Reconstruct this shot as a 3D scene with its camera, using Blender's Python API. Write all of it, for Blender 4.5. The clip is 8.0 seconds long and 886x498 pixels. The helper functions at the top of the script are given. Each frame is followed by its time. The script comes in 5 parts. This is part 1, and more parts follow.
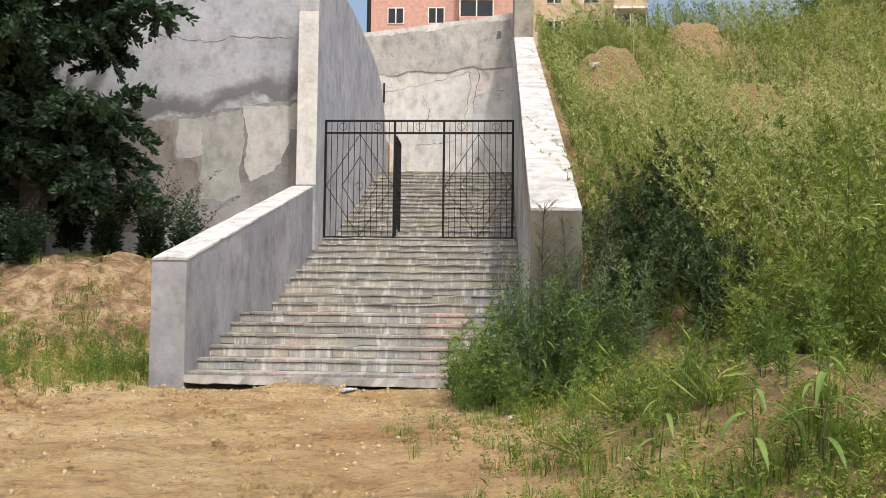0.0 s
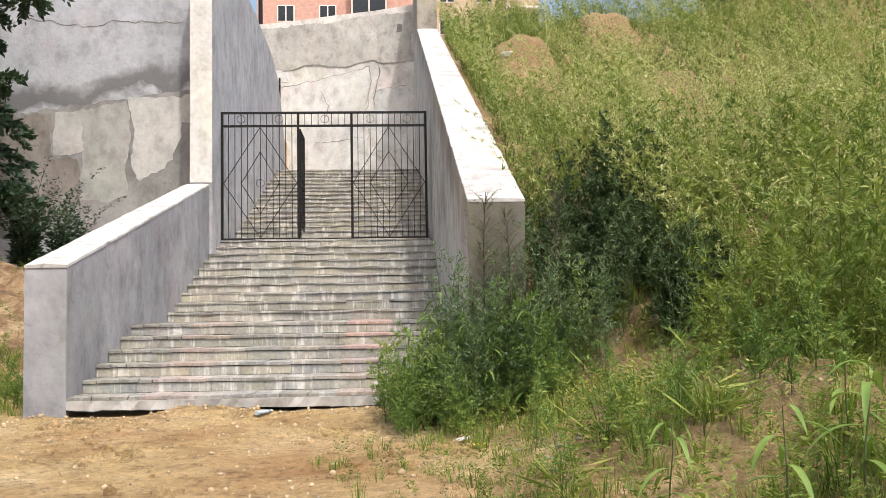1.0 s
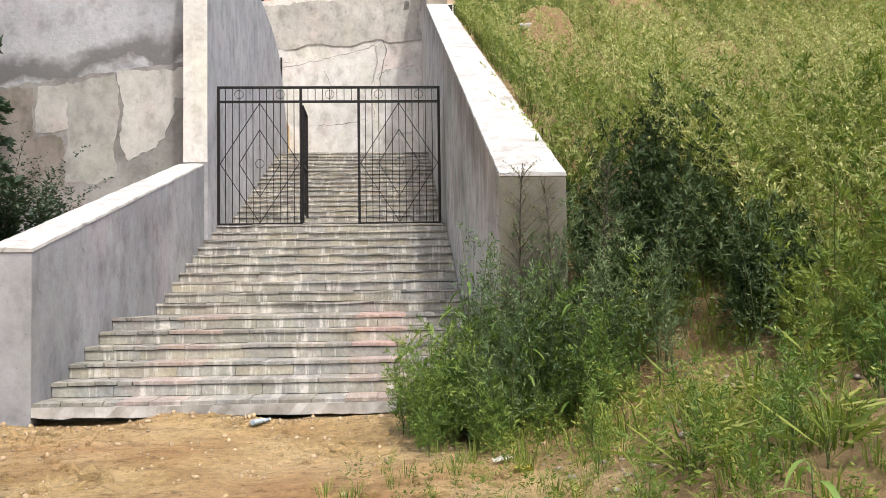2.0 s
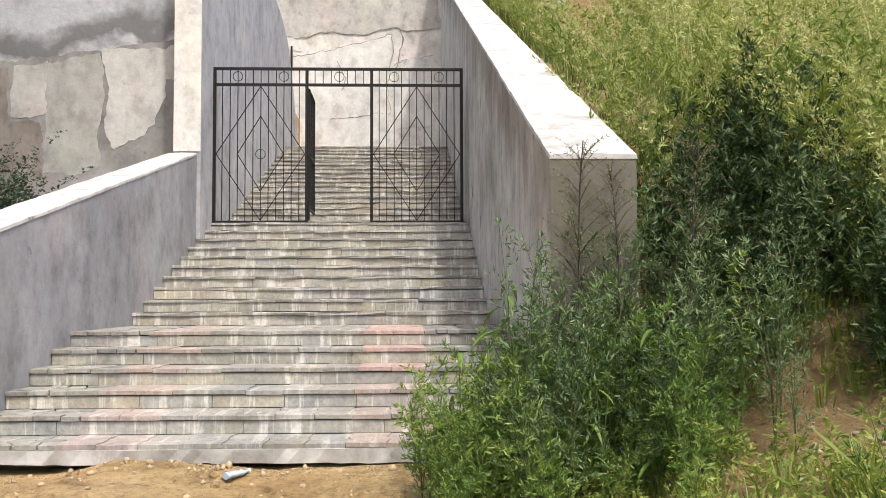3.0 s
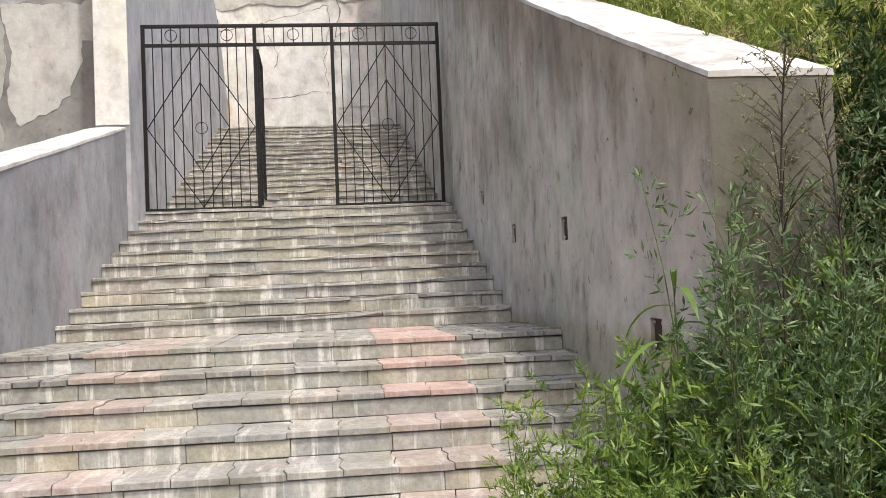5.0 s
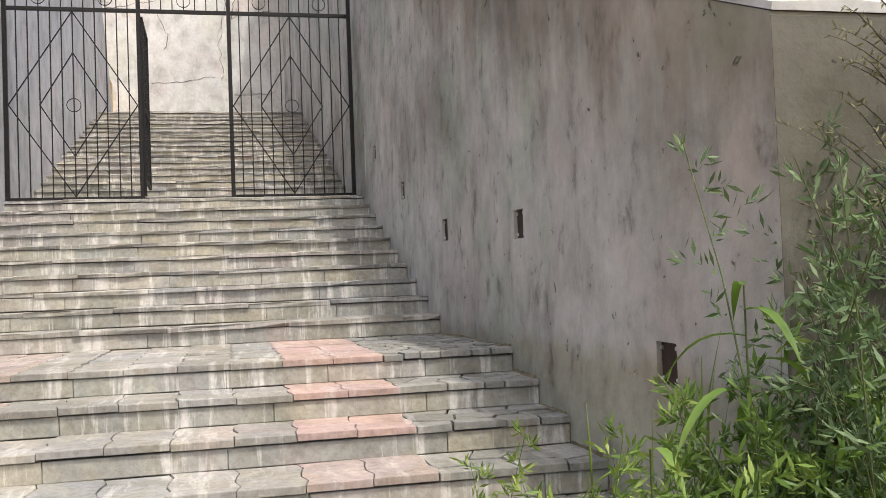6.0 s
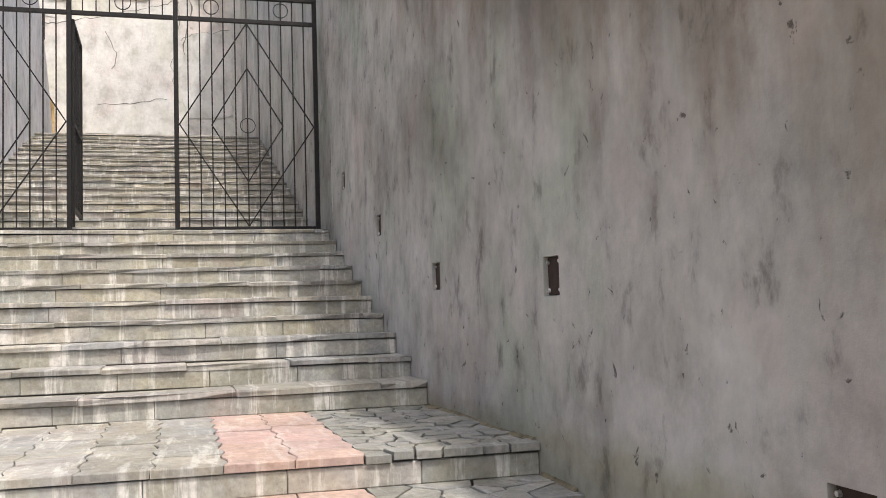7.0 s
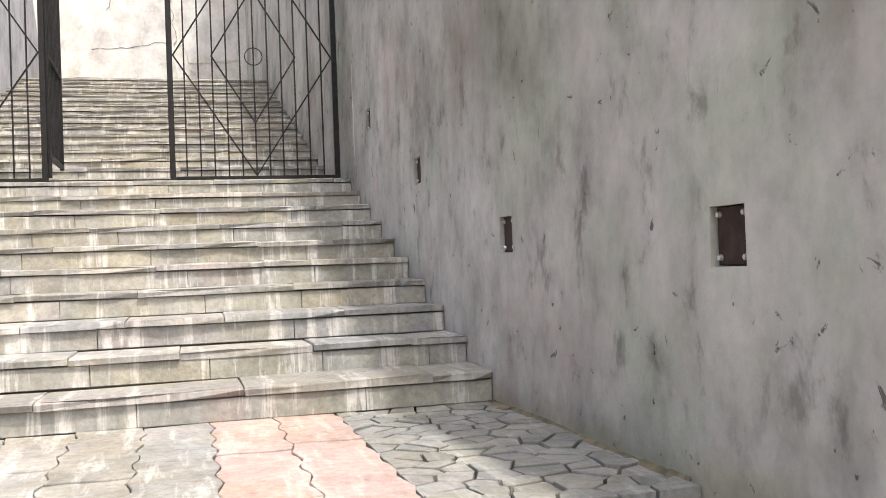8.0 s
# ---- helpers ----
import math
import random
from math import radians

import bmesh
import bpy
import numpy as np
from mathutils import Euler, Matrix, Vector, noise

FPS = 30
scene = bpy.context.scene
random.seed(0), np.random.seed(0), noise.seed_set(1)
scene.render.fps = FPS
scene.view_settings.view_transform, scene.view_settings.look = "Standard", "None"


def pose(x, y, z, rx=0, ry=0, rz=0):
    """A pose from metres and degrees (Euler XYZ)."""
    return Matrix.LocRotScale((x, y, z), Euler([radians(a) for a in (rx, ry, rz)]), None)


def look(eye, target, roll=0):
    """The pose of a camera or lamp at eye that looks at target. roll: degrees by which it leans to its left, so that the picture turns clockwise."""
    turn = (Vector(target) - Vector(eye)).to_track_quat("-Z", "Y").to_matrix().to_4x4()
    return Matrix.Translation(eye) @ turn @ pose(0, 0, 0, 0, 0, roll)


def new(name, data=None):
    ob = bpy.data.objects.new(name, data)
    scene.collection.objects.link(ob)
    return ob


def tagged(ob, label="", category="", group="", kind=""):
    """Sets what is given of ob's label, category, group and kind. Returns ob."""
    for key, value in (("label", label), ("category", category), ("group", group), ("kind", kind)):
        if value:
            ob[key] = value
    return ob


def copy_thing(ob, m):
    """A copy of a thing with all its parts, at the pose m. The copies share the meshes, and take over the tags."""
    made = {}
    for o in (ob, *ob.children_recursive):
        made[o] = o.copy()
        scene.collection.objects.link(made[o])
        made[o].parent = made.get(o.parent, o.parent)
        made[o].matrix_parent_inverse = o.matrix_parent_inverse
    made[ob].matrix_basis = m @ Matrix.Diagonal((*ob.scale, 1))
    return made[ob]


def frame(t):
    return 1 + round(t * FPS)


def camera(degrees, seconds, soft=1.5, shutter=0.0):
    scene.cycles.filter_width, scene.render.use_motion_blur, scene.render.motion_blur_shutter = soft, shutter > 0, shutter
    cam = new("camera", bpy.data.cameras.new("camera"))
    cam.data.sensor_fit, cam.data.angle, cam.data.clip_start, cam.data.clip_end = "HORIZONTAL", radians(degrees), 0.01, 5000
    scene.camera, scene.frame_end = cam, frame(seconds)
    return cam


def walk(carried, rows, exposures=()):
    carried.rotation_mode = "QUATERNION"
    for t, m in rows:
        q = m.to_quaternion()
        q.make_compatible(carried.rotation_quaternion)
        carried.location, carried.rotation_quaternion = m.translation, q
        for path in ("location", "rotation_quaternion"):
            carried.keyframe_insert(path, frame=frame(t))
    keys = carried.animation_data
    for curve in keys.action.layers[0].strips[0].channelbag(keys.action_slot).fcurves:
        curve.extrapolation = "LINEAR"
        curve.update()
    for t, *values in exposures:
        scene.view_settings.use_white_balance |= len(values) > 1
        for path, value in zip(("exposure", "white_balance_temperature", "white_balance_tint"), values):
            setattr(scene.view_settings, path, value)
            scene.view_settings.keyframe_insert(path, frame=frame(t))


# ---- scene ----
cam = camera(50.0, 8.0, soft=0.9)

PATH = [
    (0, (2.591, -20.643, 1.085), (2.467, -18.651, 1.202), 0.7),
    (0.5, (2.345, -19.974, 1.103), (2.412, -17.979, 1.226), -0.2),
    (1, (2.155, -19.305, 1.114), (2.256, -17.312, 1.236), -0.9),
    (2.5, (1.992, -16.889, 1.175), (2.076, -14.893, 1.27), -0.5),
    (3, (1.975, -15.854, 1.251), (2.04, -13.857, 1.356), -0.2),
    (3.5, (1.862, -15.15, 1.291), (1.933, -13.153, 1.381), -0.5),
    (4, (1.69, -14.473, 1.302), (1.781, -12.478, 1.409), -0.4),
    (4.2, (1.586, -14.217, 1.314), (1.689, -12.222, 1.403), -0.9),
    (5.3, (1.139, -13.096, 1.301), (1.442, -11.12, 1.376), -3.0),
    (5.5, (1.161, -12.742, 1.302), (1.513, -10.774, 1.357), -3.3),
    (6, (1.168, -12.101, 1.37), (1.616, -10.153, 1.44), -2.2),
    (6.5, (1.203, -11.38, 1.471), (1.684, -9.443, 1.589), -1.0),
    (7, (1.313, -10.537, 1.558), (1.848, -8.615, 1.692), -1.7),
    (7.5, (1.451, -9.775, 1.621), (1.985, -7.849, 1.69), -2.5),
    (8, (1.419, -8.991, 1.653), (1.935, -7.059, 1.689), -2.2),
]
walk(cam, [(t, look(eye, target, roll)) for t, eye, target, roll in PATH], [(0, .62), (.5, .7), (1, .88), (2.5, .86), (4, 1.0), (5.5, .8), (6.5, .86), (7, .88), (7.5, 1.08), (8, 1.28)])

# ---------------------------------------------------------------- light
SUN_DIR = Vector((0.2, -0.45, 1.0)).normalized()      # towards the sun
world = bpy.data.worlds.new("sky")
scene.world = world
world.use_nodes = True
wn = world.node_tree
sky = wn.nodes.new("ShaderNodeTexSky")
sky.sky_type = 'NISHITA'
sky.sun_disc = False
sky.sun_elevation = math.asin(SUN_DIR.z)
sky.sun_rotation = math.atan2(SUN_DIR.x, SUN_DIR.y)
sky.dust_density = 6.5
sky.air_density = 1.2
wn.nodes["Background"].inputs["Strength"].default_value = 0.14
wn.links.new(sky.outputs[0], wn.nodes["Background"].inputs["Color"])
sun = new("sun", bpy.data.lights.new("sun", 'SUN'))
sun.data.energy = 1.9
sun.data.angle = radians(2.0)
sun.data.color = (1.0, 0.965, 0.9)
sun.matrix_world = look((0, 0, 40), Vector((0, 0, 40)) - SUN_DIR)


# ---------------------------------------------------------------- materials
def ramp(nt, src, stops):
    n = nt.nodes.new("ShaderNodeValToRGB")
    e = n.color_ramp.elements
    e[0].position, e[0].color = stops[0][0], (*stops[0][1], 1)
    e[1].position, e[1].color = stops[-1][0], (*stops[-1][1], 1)
    for p, c in stops[1:-1]:
        e.new(p).color = (*c, 1)
    nt.links.new(src, n.inputs[0])
    return n.outputs[0]


def noise_tex(nt, vec, scale, detail=6.0, rough=0.6, dist=0.0):
    n = nt.nodes.new("ShaderNodeTexNoise")
    n.inputs["Scale"].default_value = scale
    n.inputs["Detail"].default_value = detail
    n.inputs["Roughness"].default_value = rough
    n.inputs["Distortion"].default_value = dist
    nt.links.new(vec, n.inputs["Vector"])
    return n.outputs["Fac"]


def mixc(nt, fac, a, b, mode='MIX'):
    n = nt.nodes.new("ShaderNodeMix")
    n.data_type, n.blend_type = 'RGBA', mode
    for sock, v in ((n.inputs[0], fac), (n.inputs[6], a), (n.inputs[7], b)):
        if isinstance(v, (int, float)):
            sock.default_value = v
        elif isinstance(v, tuple):
            sock.default_value = (*v, 1)
        else:
            nt.links.new(v, sock)
    return n.outputs[2]


def scaled(nt, vec, s):
    n = nt.nodes.new("ShaderNodeMapping")
    n.inputs["Scale"].default_value = s
    nt.links.new(vec, n.inputs["Vector"])
    return n.outputs[0]


def base_mat(name, rough=0.85, metal=0.0):
    m = bpy.data.materials.new(name)
    m.use_nodes = True
    nt = m.node_tree
    b = nt.nodes["Principled BSDF"]
    b.inputs["Roughness"].default_value = rough
    b.inputs["Metallic"].default_value = metal
    b.inputs["Specular IOR Level"].default_value = 0.3
    geo = nt.nodes.new("ShaderNodeNewGeometry")
    return m, nt, b, geo.outputs["Position"]


def bump(nt, b, h, strength, dist=0.02):
    n = nt.nodes.new("ShaderNodeBump")
    n.inputs["Strength"].default_value = strength
    n.inputs["Distance"].default_value = dist
    nt.links.new(h, n.inputs["Height"])
    nt.links.new(n.outputs[0], b.inputs["Normal"])


def concrete(name, lo, mid, hi, big=0.55, streak=0.5, damp=None, rough=0.9, relief=0.35, offset=0.0):
    """Rendered or cast concrete: cloudy tone, vertical runs of water, fine grain, dark specks."""
    m, nt, b, pos = base_mat(name, rough)
    mp = nt.nodes.new("ShaderNodeMapping")
    mp.inputs["Location"].default_value = (offset, offset * 0.7, offset * 0.3)
    nt.links.new(pos, mp.inputs["Vector"])
    p = mp.outputs[0]
    cloud = noise_tex(nt, p, big, 8, 0.62, 0.6)
    c = ramp(nt, cloud, [(0.3, lo), (0.5, mid), (0.7, hi)])
    runs = noise_tex(nt, scaled(nt, p, (2.6, 2.6, 0.28)), 1.0, 5, 0.6, 0.3)
    runf = ramp(nt, runs, [(0.42, (0.62, 0.61, 0.6)), (0.6, (1, 1, 1))])
    c = mixc(nt, streak, c, runf, 'MULTIPLY')
    blot = noise_tex(nt, p, 2.3, 7, 0.68, 0.9)
    c = mixc(nt, 0.85, c, ramp(nt, blot, [(0.34, (0.64, 0.625, 0.6)), (0.52, (1.0, 1.0, 1.0)), (0.68, (1.14, 1.14, 1.13))]), 'MULTIPLY')
    fine = noise_tex(nt, p, 9.0, 8, 0.7)
    finef = ramp(nt, fine, [(0.3, (0.78, 0.77, 0.76)), (0.62, (1.06, 1.06, 1.06))])
    c = mixc(nt, 0.7, c, finef, 'MULTIPLY')
    if damp:
        d = noise_tex(nt, scaled(nt, p, (1, 1, 0.6)), 0.9, 6, 0.65, 1.0)
        dm = ramp(nt, d, [(0.5, (0, 0, 0)), (0.7, (0.6, 0.6, 0.6))])
        c = mixc(nt, dm, c, damp)
    speck = noise_tex(nt, scaled(nt, p, (1.0, 1.0, 0.5)), 4.6, 5, 0.62, 1.0)
    sm = ramp(nt, speck, [(0.64, (1, 1, 1)), (0.7, (0.5, 0.48, 0.46))])
    c = mixc(nt, 0.8, c, sm, 'MULTIPLY')
    nt.links.new(c, b.inputs["Base Color"])
    h = nt.nodes.new("ShaderNodeMath")
    h.operation = 'ADD'
    nt.links.new(noise_tex(nt, p, 3.2, 10, 0.65), h.inputs[0])
    nt.links.new(fine, h.inputs[1])
    bump(nt, b, h.outputs[0], relief, 0.02)
    return m


def weathered(name, lo, mid, hi, green, rough=0.9, offset=0.0, marks=1.0, smudge=0.8, stain=None, drip=None, foot=None):
    """Trowelled render: soft metre-wide fields, tinted blotches, short upright smudges, small black chips."""
    m, nt, b, pos = base_mat(name, rough)
    mp = nt.nodes.new("ShaderNodeMapping")
    mp.inputs["Location"].default_value = (offset, offset * 0.7, offset * 0.3)
    nt.links.new(pos, mp.inputs["Vector"])
    p = mp.outputs[0]
    c = ramp(nt, noise_tex(nt, p, 0.75, 5, 0.55, 0.15), [(0.32, lo), (0.5, mid), (0.68, hi)])
    tint = noise_tex(nt, scaled(nt, p, (1, 1, 0.8)), 1.1, 4, 0.55, 0.1)
    c = mixc(nt, 0.8, c, ramp(nt, tint, [(0.36, green), (0.47, (1, 1, 1)), (0.55, (1, 1, 1)), (0.66, (1.06, 0.98, 0.97))]), 'MULTIPLY')
    blot = noise_tex(nt, scaled(nt, p, (1, 1, 0.75)), 3.1, 6, 0.6, 0.15)
    c = mixc(nt, 0.8, c, ramp(nt, blot, [(0.32, (0.66, 0.65, 0.63)), (0.47, (0.95, 0.95, 0.95)), (0.64, (1.12, 1.12, 1.12))]), 'MULTIPLY')
    sm = noise_tex(nt, scaled(nt, p, (1.7, 1.7, 1.0)), 3.4, 6, 0.62, 0.2)
    c = mixc(nt, smudge, c, ramp(nt, sm, [(0.31, (0.52, 0.51, 0.5)), (0.4, (0.9, 0.9, 0.9)), (0.5, (1, 1, 1))]), 'MULTIPLY')
    fine = noise_tex(nt, p, 11.0, 7, 0.65)
    c = mixc(nt, 0.6, c, ramp(nt, fine, [(0.32, (0.84, 0.84, 0.84)), (0.62, (1.06, 1.06, 1.06))]), 'MULTIPLY')
    chip = noise_tex(nt, p, 11.0, 4, 0.6, 0.6)
    c = mixc(nt, marks, c, ramp(nt, chip, [(0.29, (0.3, 0.29, 0.28)), (0.335, (1, 1, 1))]), 'MULTIPLY')
    if stain:
        # a damp band with a ragged edge, along a line that climbs with x
        slope, height, width, col = stain
        sep = nt.nodes.new("ShaderNodeSeparateXYZ")
        nt.links.new(pos, sep.inputs[0])
        line = nt.nodes.new("ShaderNodeMath")
        line.operation = 'MULTIPLY_ADD'
        nt.links.new(sep.outputs["X"], line.inputs[0])
        line.inputs[1].default_value, line.inputs[2].default_value = -slope, -height
        dz = nt.nodes.new("ShaderNodeMath")
        nt.links.new(sep.outputs["Z"], dz.inputs[0])
        nt.links.new(line.outputs[0], dz.inputs[1])
        wob = nt.nodes.new("ShaderNodeMath")
        wob.operation = 'MULTIPLY_ADD'
        nt.links.new(noise_tex(nt, p, 1.6, 5, 0.6, 0.2), wob.inputs[0])
        wob.inputs[1].default_value = 1.0
        nt.links.new(dz.outputs[0], wob.inputs[2])
        sc = nt.nodes.new("ShaderNodeMath")
        sc.operation = 'MULTIPLY'
        nt.links.new(wob.outputs[0], sc.inputs[0])
        sc.inputs[1].default_value = 1.0 / width
        k = ramp(nt, sc.outputs[0], [(0.2, (0, 0, 0)), (0.4, (0.95, 0.95, 0.95)), (0.62, (0.9, 0.9, 0.9)), (0.95, (0, 0, 0))])
        c = mixc(nt, k, c, col)
    if foot:
        # a damp mossy skirt with a ragged upper edge
        height, depth, col = foot
        sep = nt.nodes.new("ShaderNodeSeparateXYZ")
        nt.links.new(pos, sep.inputs[0])
        rise = nt.nodes.new("ShaderNodeMath")
        rise.operation = 'MULTIPLY_ADD'
        nt.links.new(sep.outputs["Z"], rise.inputs[0])
        rise.inputs[1].default_value, rise.inputs[2].default_value = -1.0 / depth, height / depth
        wet = nt.nodes.new("ShaderNodeMath")
        nt.links.new(rise.outputs[0], wet.inputs[0])
        nt.links.new(noise_tex(nt, p, 2.6, 6, 0.65, 0.3), wet.inputs[1])
        c = mixc(nt, ramp(nt, wet.outputs[0], [(0.38, (0, 0, 0)), (0.85, (0.8, 0.8, 0.8))]), c, mixc(nt, 1.0, c, col, 'MULTIPLY'))
    if drip:
        # brown runs of rainwater, hanging from a wall top that climbs with y
        height, slope, length, col = drip
        sep = nt.nodes.new("ShaderNodeSeparateXYZ")
        nt.links.new(pos, sep.inputs[0])
        top = nt.nodes.new("ShaderNodeMath")
        top.operation = 'MULTIPLY_ADD'
        nt.links.new(sep.outputs["Y"], top.inputs[0])
        top.inputs[1].default_value, top.inputs[2].default_value = slope, height
        down = nt.nodes.new("ShaderNodeMath")
        down.operation = 'SUBTRACT'
        nt.links.new(sep.outputs["Z"], down.inputs[0])
        nt.links.new(top.outputs[0], down.inputs[1])
        reach = nt.nodes.new("ShaderNodeMath")
        reach.operation = 'MULTIPLY_ADD'
        nt.links.new(down.outputs[0], reach.inputs[0])
        reach.inputs[1].default_value = 1.0 / length
        nt.links.new(noise_tex(nt, scaled(nt, p, (1.0, 1.5, 0.3)), 2.2, 6, 0.65, 0.3), reach.inputs[2])
        c = mixc(nt, ramp(nt, reach.outputs[0], [(0.12, (0, 0, 0)), (0.42, (0.75, 0.75, 0.75))]), c, mixc(nt, 1.0, c, col, 'MULTIPLY'))
    nt.links.new(c, b.inputs["Base Color"])
    h = nt.nodes.new("ShaderNodeMath")
    h.operation = 'ADD'
    nt.links.new(blot, h.inputs[0])
    nt.links.new(fine, h.inputs[1])
    bump(nt, b, h.outputs[0], 0.4, 0.02)
    return m


def stone(name, cols, rough=0.85, runs=0.8):
    """Slabs that differ one from another, with lime runs and dirt."""
    m, nt, b, pos = base_mat(name, rough)
    info = nt.nodes.new("ShaderNodeObjectInfo")
    c = ramp(nt, info.outputs["Random"], [(i / max(1, len(cols) - 1), q) for i, q in enumerate(cols)])
    cloud = noise_tex(nt, pos, 2.2, 8, 0.7, 0.8)
    c = mixc(nt, 0.8, c, ramp(nt, cloud, [(0.3, (0.6, 0.59, 0.57)), (0.5, (0.95, 0.94, 0.92)), (0.68, (1.3, 1.28, 1.24))]), 'MULTIPLY')
    tint = noise_tex(nt, pos, 1.3, 4, 0.6, 0.7)
    c = mixc(nt, 0.55, c, ramp(nt, tint, [(0.3, (0.86, 0.94, 0.93)), (0.45, (1.04, 1.0, 0.86)), (0.55, (0.97, 1.0, 1.03)), (0.68, (1.12, 0.98, 0.97))]), 'MULTIPLY')
    lime = noise_tex(nt, scaled(nt, pos, (7.0, 1.0, 0.6)), 1.3, 6, 0.7, 0.3)
    c = mixc(nt, ramp(nt, lime, [(0.53, (0, 0, 0)), (0.61, (runs, runs, runs))]), c, (0.62, 0.6, 0.57))
    fine = noise_tex(nt, pos, 24.0, 8, 0.75)
    c = mixc(nt, 0.75, c, ramp(nt, fine, [(0.32, (0.62, 0.6, 0.58)), (0.6, (1.1, 1.1, 1.1))]), 'MULTIPLY')
    nt.links.new(c, b.inputs["Base Color"])
    bump(nt, b, fine, 0.4, 0.012)
    return m


def plain(name, col, rough=0.6, metal=0.0, vary=0.25, scale=14.0):
    m, nt, b, pos = base_mat(name, rough, metal)
    n = noise_tex(nt, pos, scale, 6, 0.65)
    k = 1 - vary
    c = ramp(nt, n, [(0.3, tuple(v * k for v in col)), (0.7, tuple(min(1, v * (1 + vary)) for v in col))])
    nt.links.new(c, b.inputs["Base Color"])
    bump(nt, b, n, 0.15, 0.005)
    return m


def leafy(name, cols, patch=0.5, trans=0.35, rough=0.55, single=0.55):
    """Leaves: each island its own tone, drifting over metres, with light coming through."""
    m, nt, b, pos = base_mat(name, rough)
    geo = nt.nodes.new("ShaderNodeNewGeometry")
    n = noise_tex(nt, pos, patch, 3, 0.6)
    mixv = nt.nodes.new("ShaderNodeMath")
    mixv.operation = 'MULTIPLY_ADD'
    nt.links.new(geo.outputs["Random Per Island"], mixv.inputs[0])
    mixv.inputs[1].default_value = single
    nn = nt.nodes.new("ShaderNodeMath")
    nn.operation = 'MULTIPLY_ADD'
    nt.links.new(n, nn.inputs[0])
    nn.inputs[1].default_value, nn.inputs[2].default_value = 1.9 - single, -0.7 + 0.5 * (0.9 - single) / 0.9
    nt.links.new(nn.outputs[0], mixv.inputs[2])
    c = ramp(nt, mixv.outputs[0], [(i / (len(cols) - 1), q) for i, q in enumerate(cols)])
    nt.links.new(c, b.inputs["Base Color"])
    t = nt.nodes.new("ShaderNodeBsdfTranslucent")
    nt.links.new(mixc(nt, 0.5, c, (0.9, 1.0, 0.35), 'MULTIPLY'), t.inputs["Color"])
    mx = nt.nodes.new("ShaderNodeMixShader")
    mx.inputs[0].default_value = trans
    nt.links.new(b.outputs[0], mx.inputs[1])
    nt.links.new(t.outputs[0], mx.inputs[2])
    nt.links.new(mx.outputs[0], nt.nodes["Material Output"].inputs["Surface"])
    return m


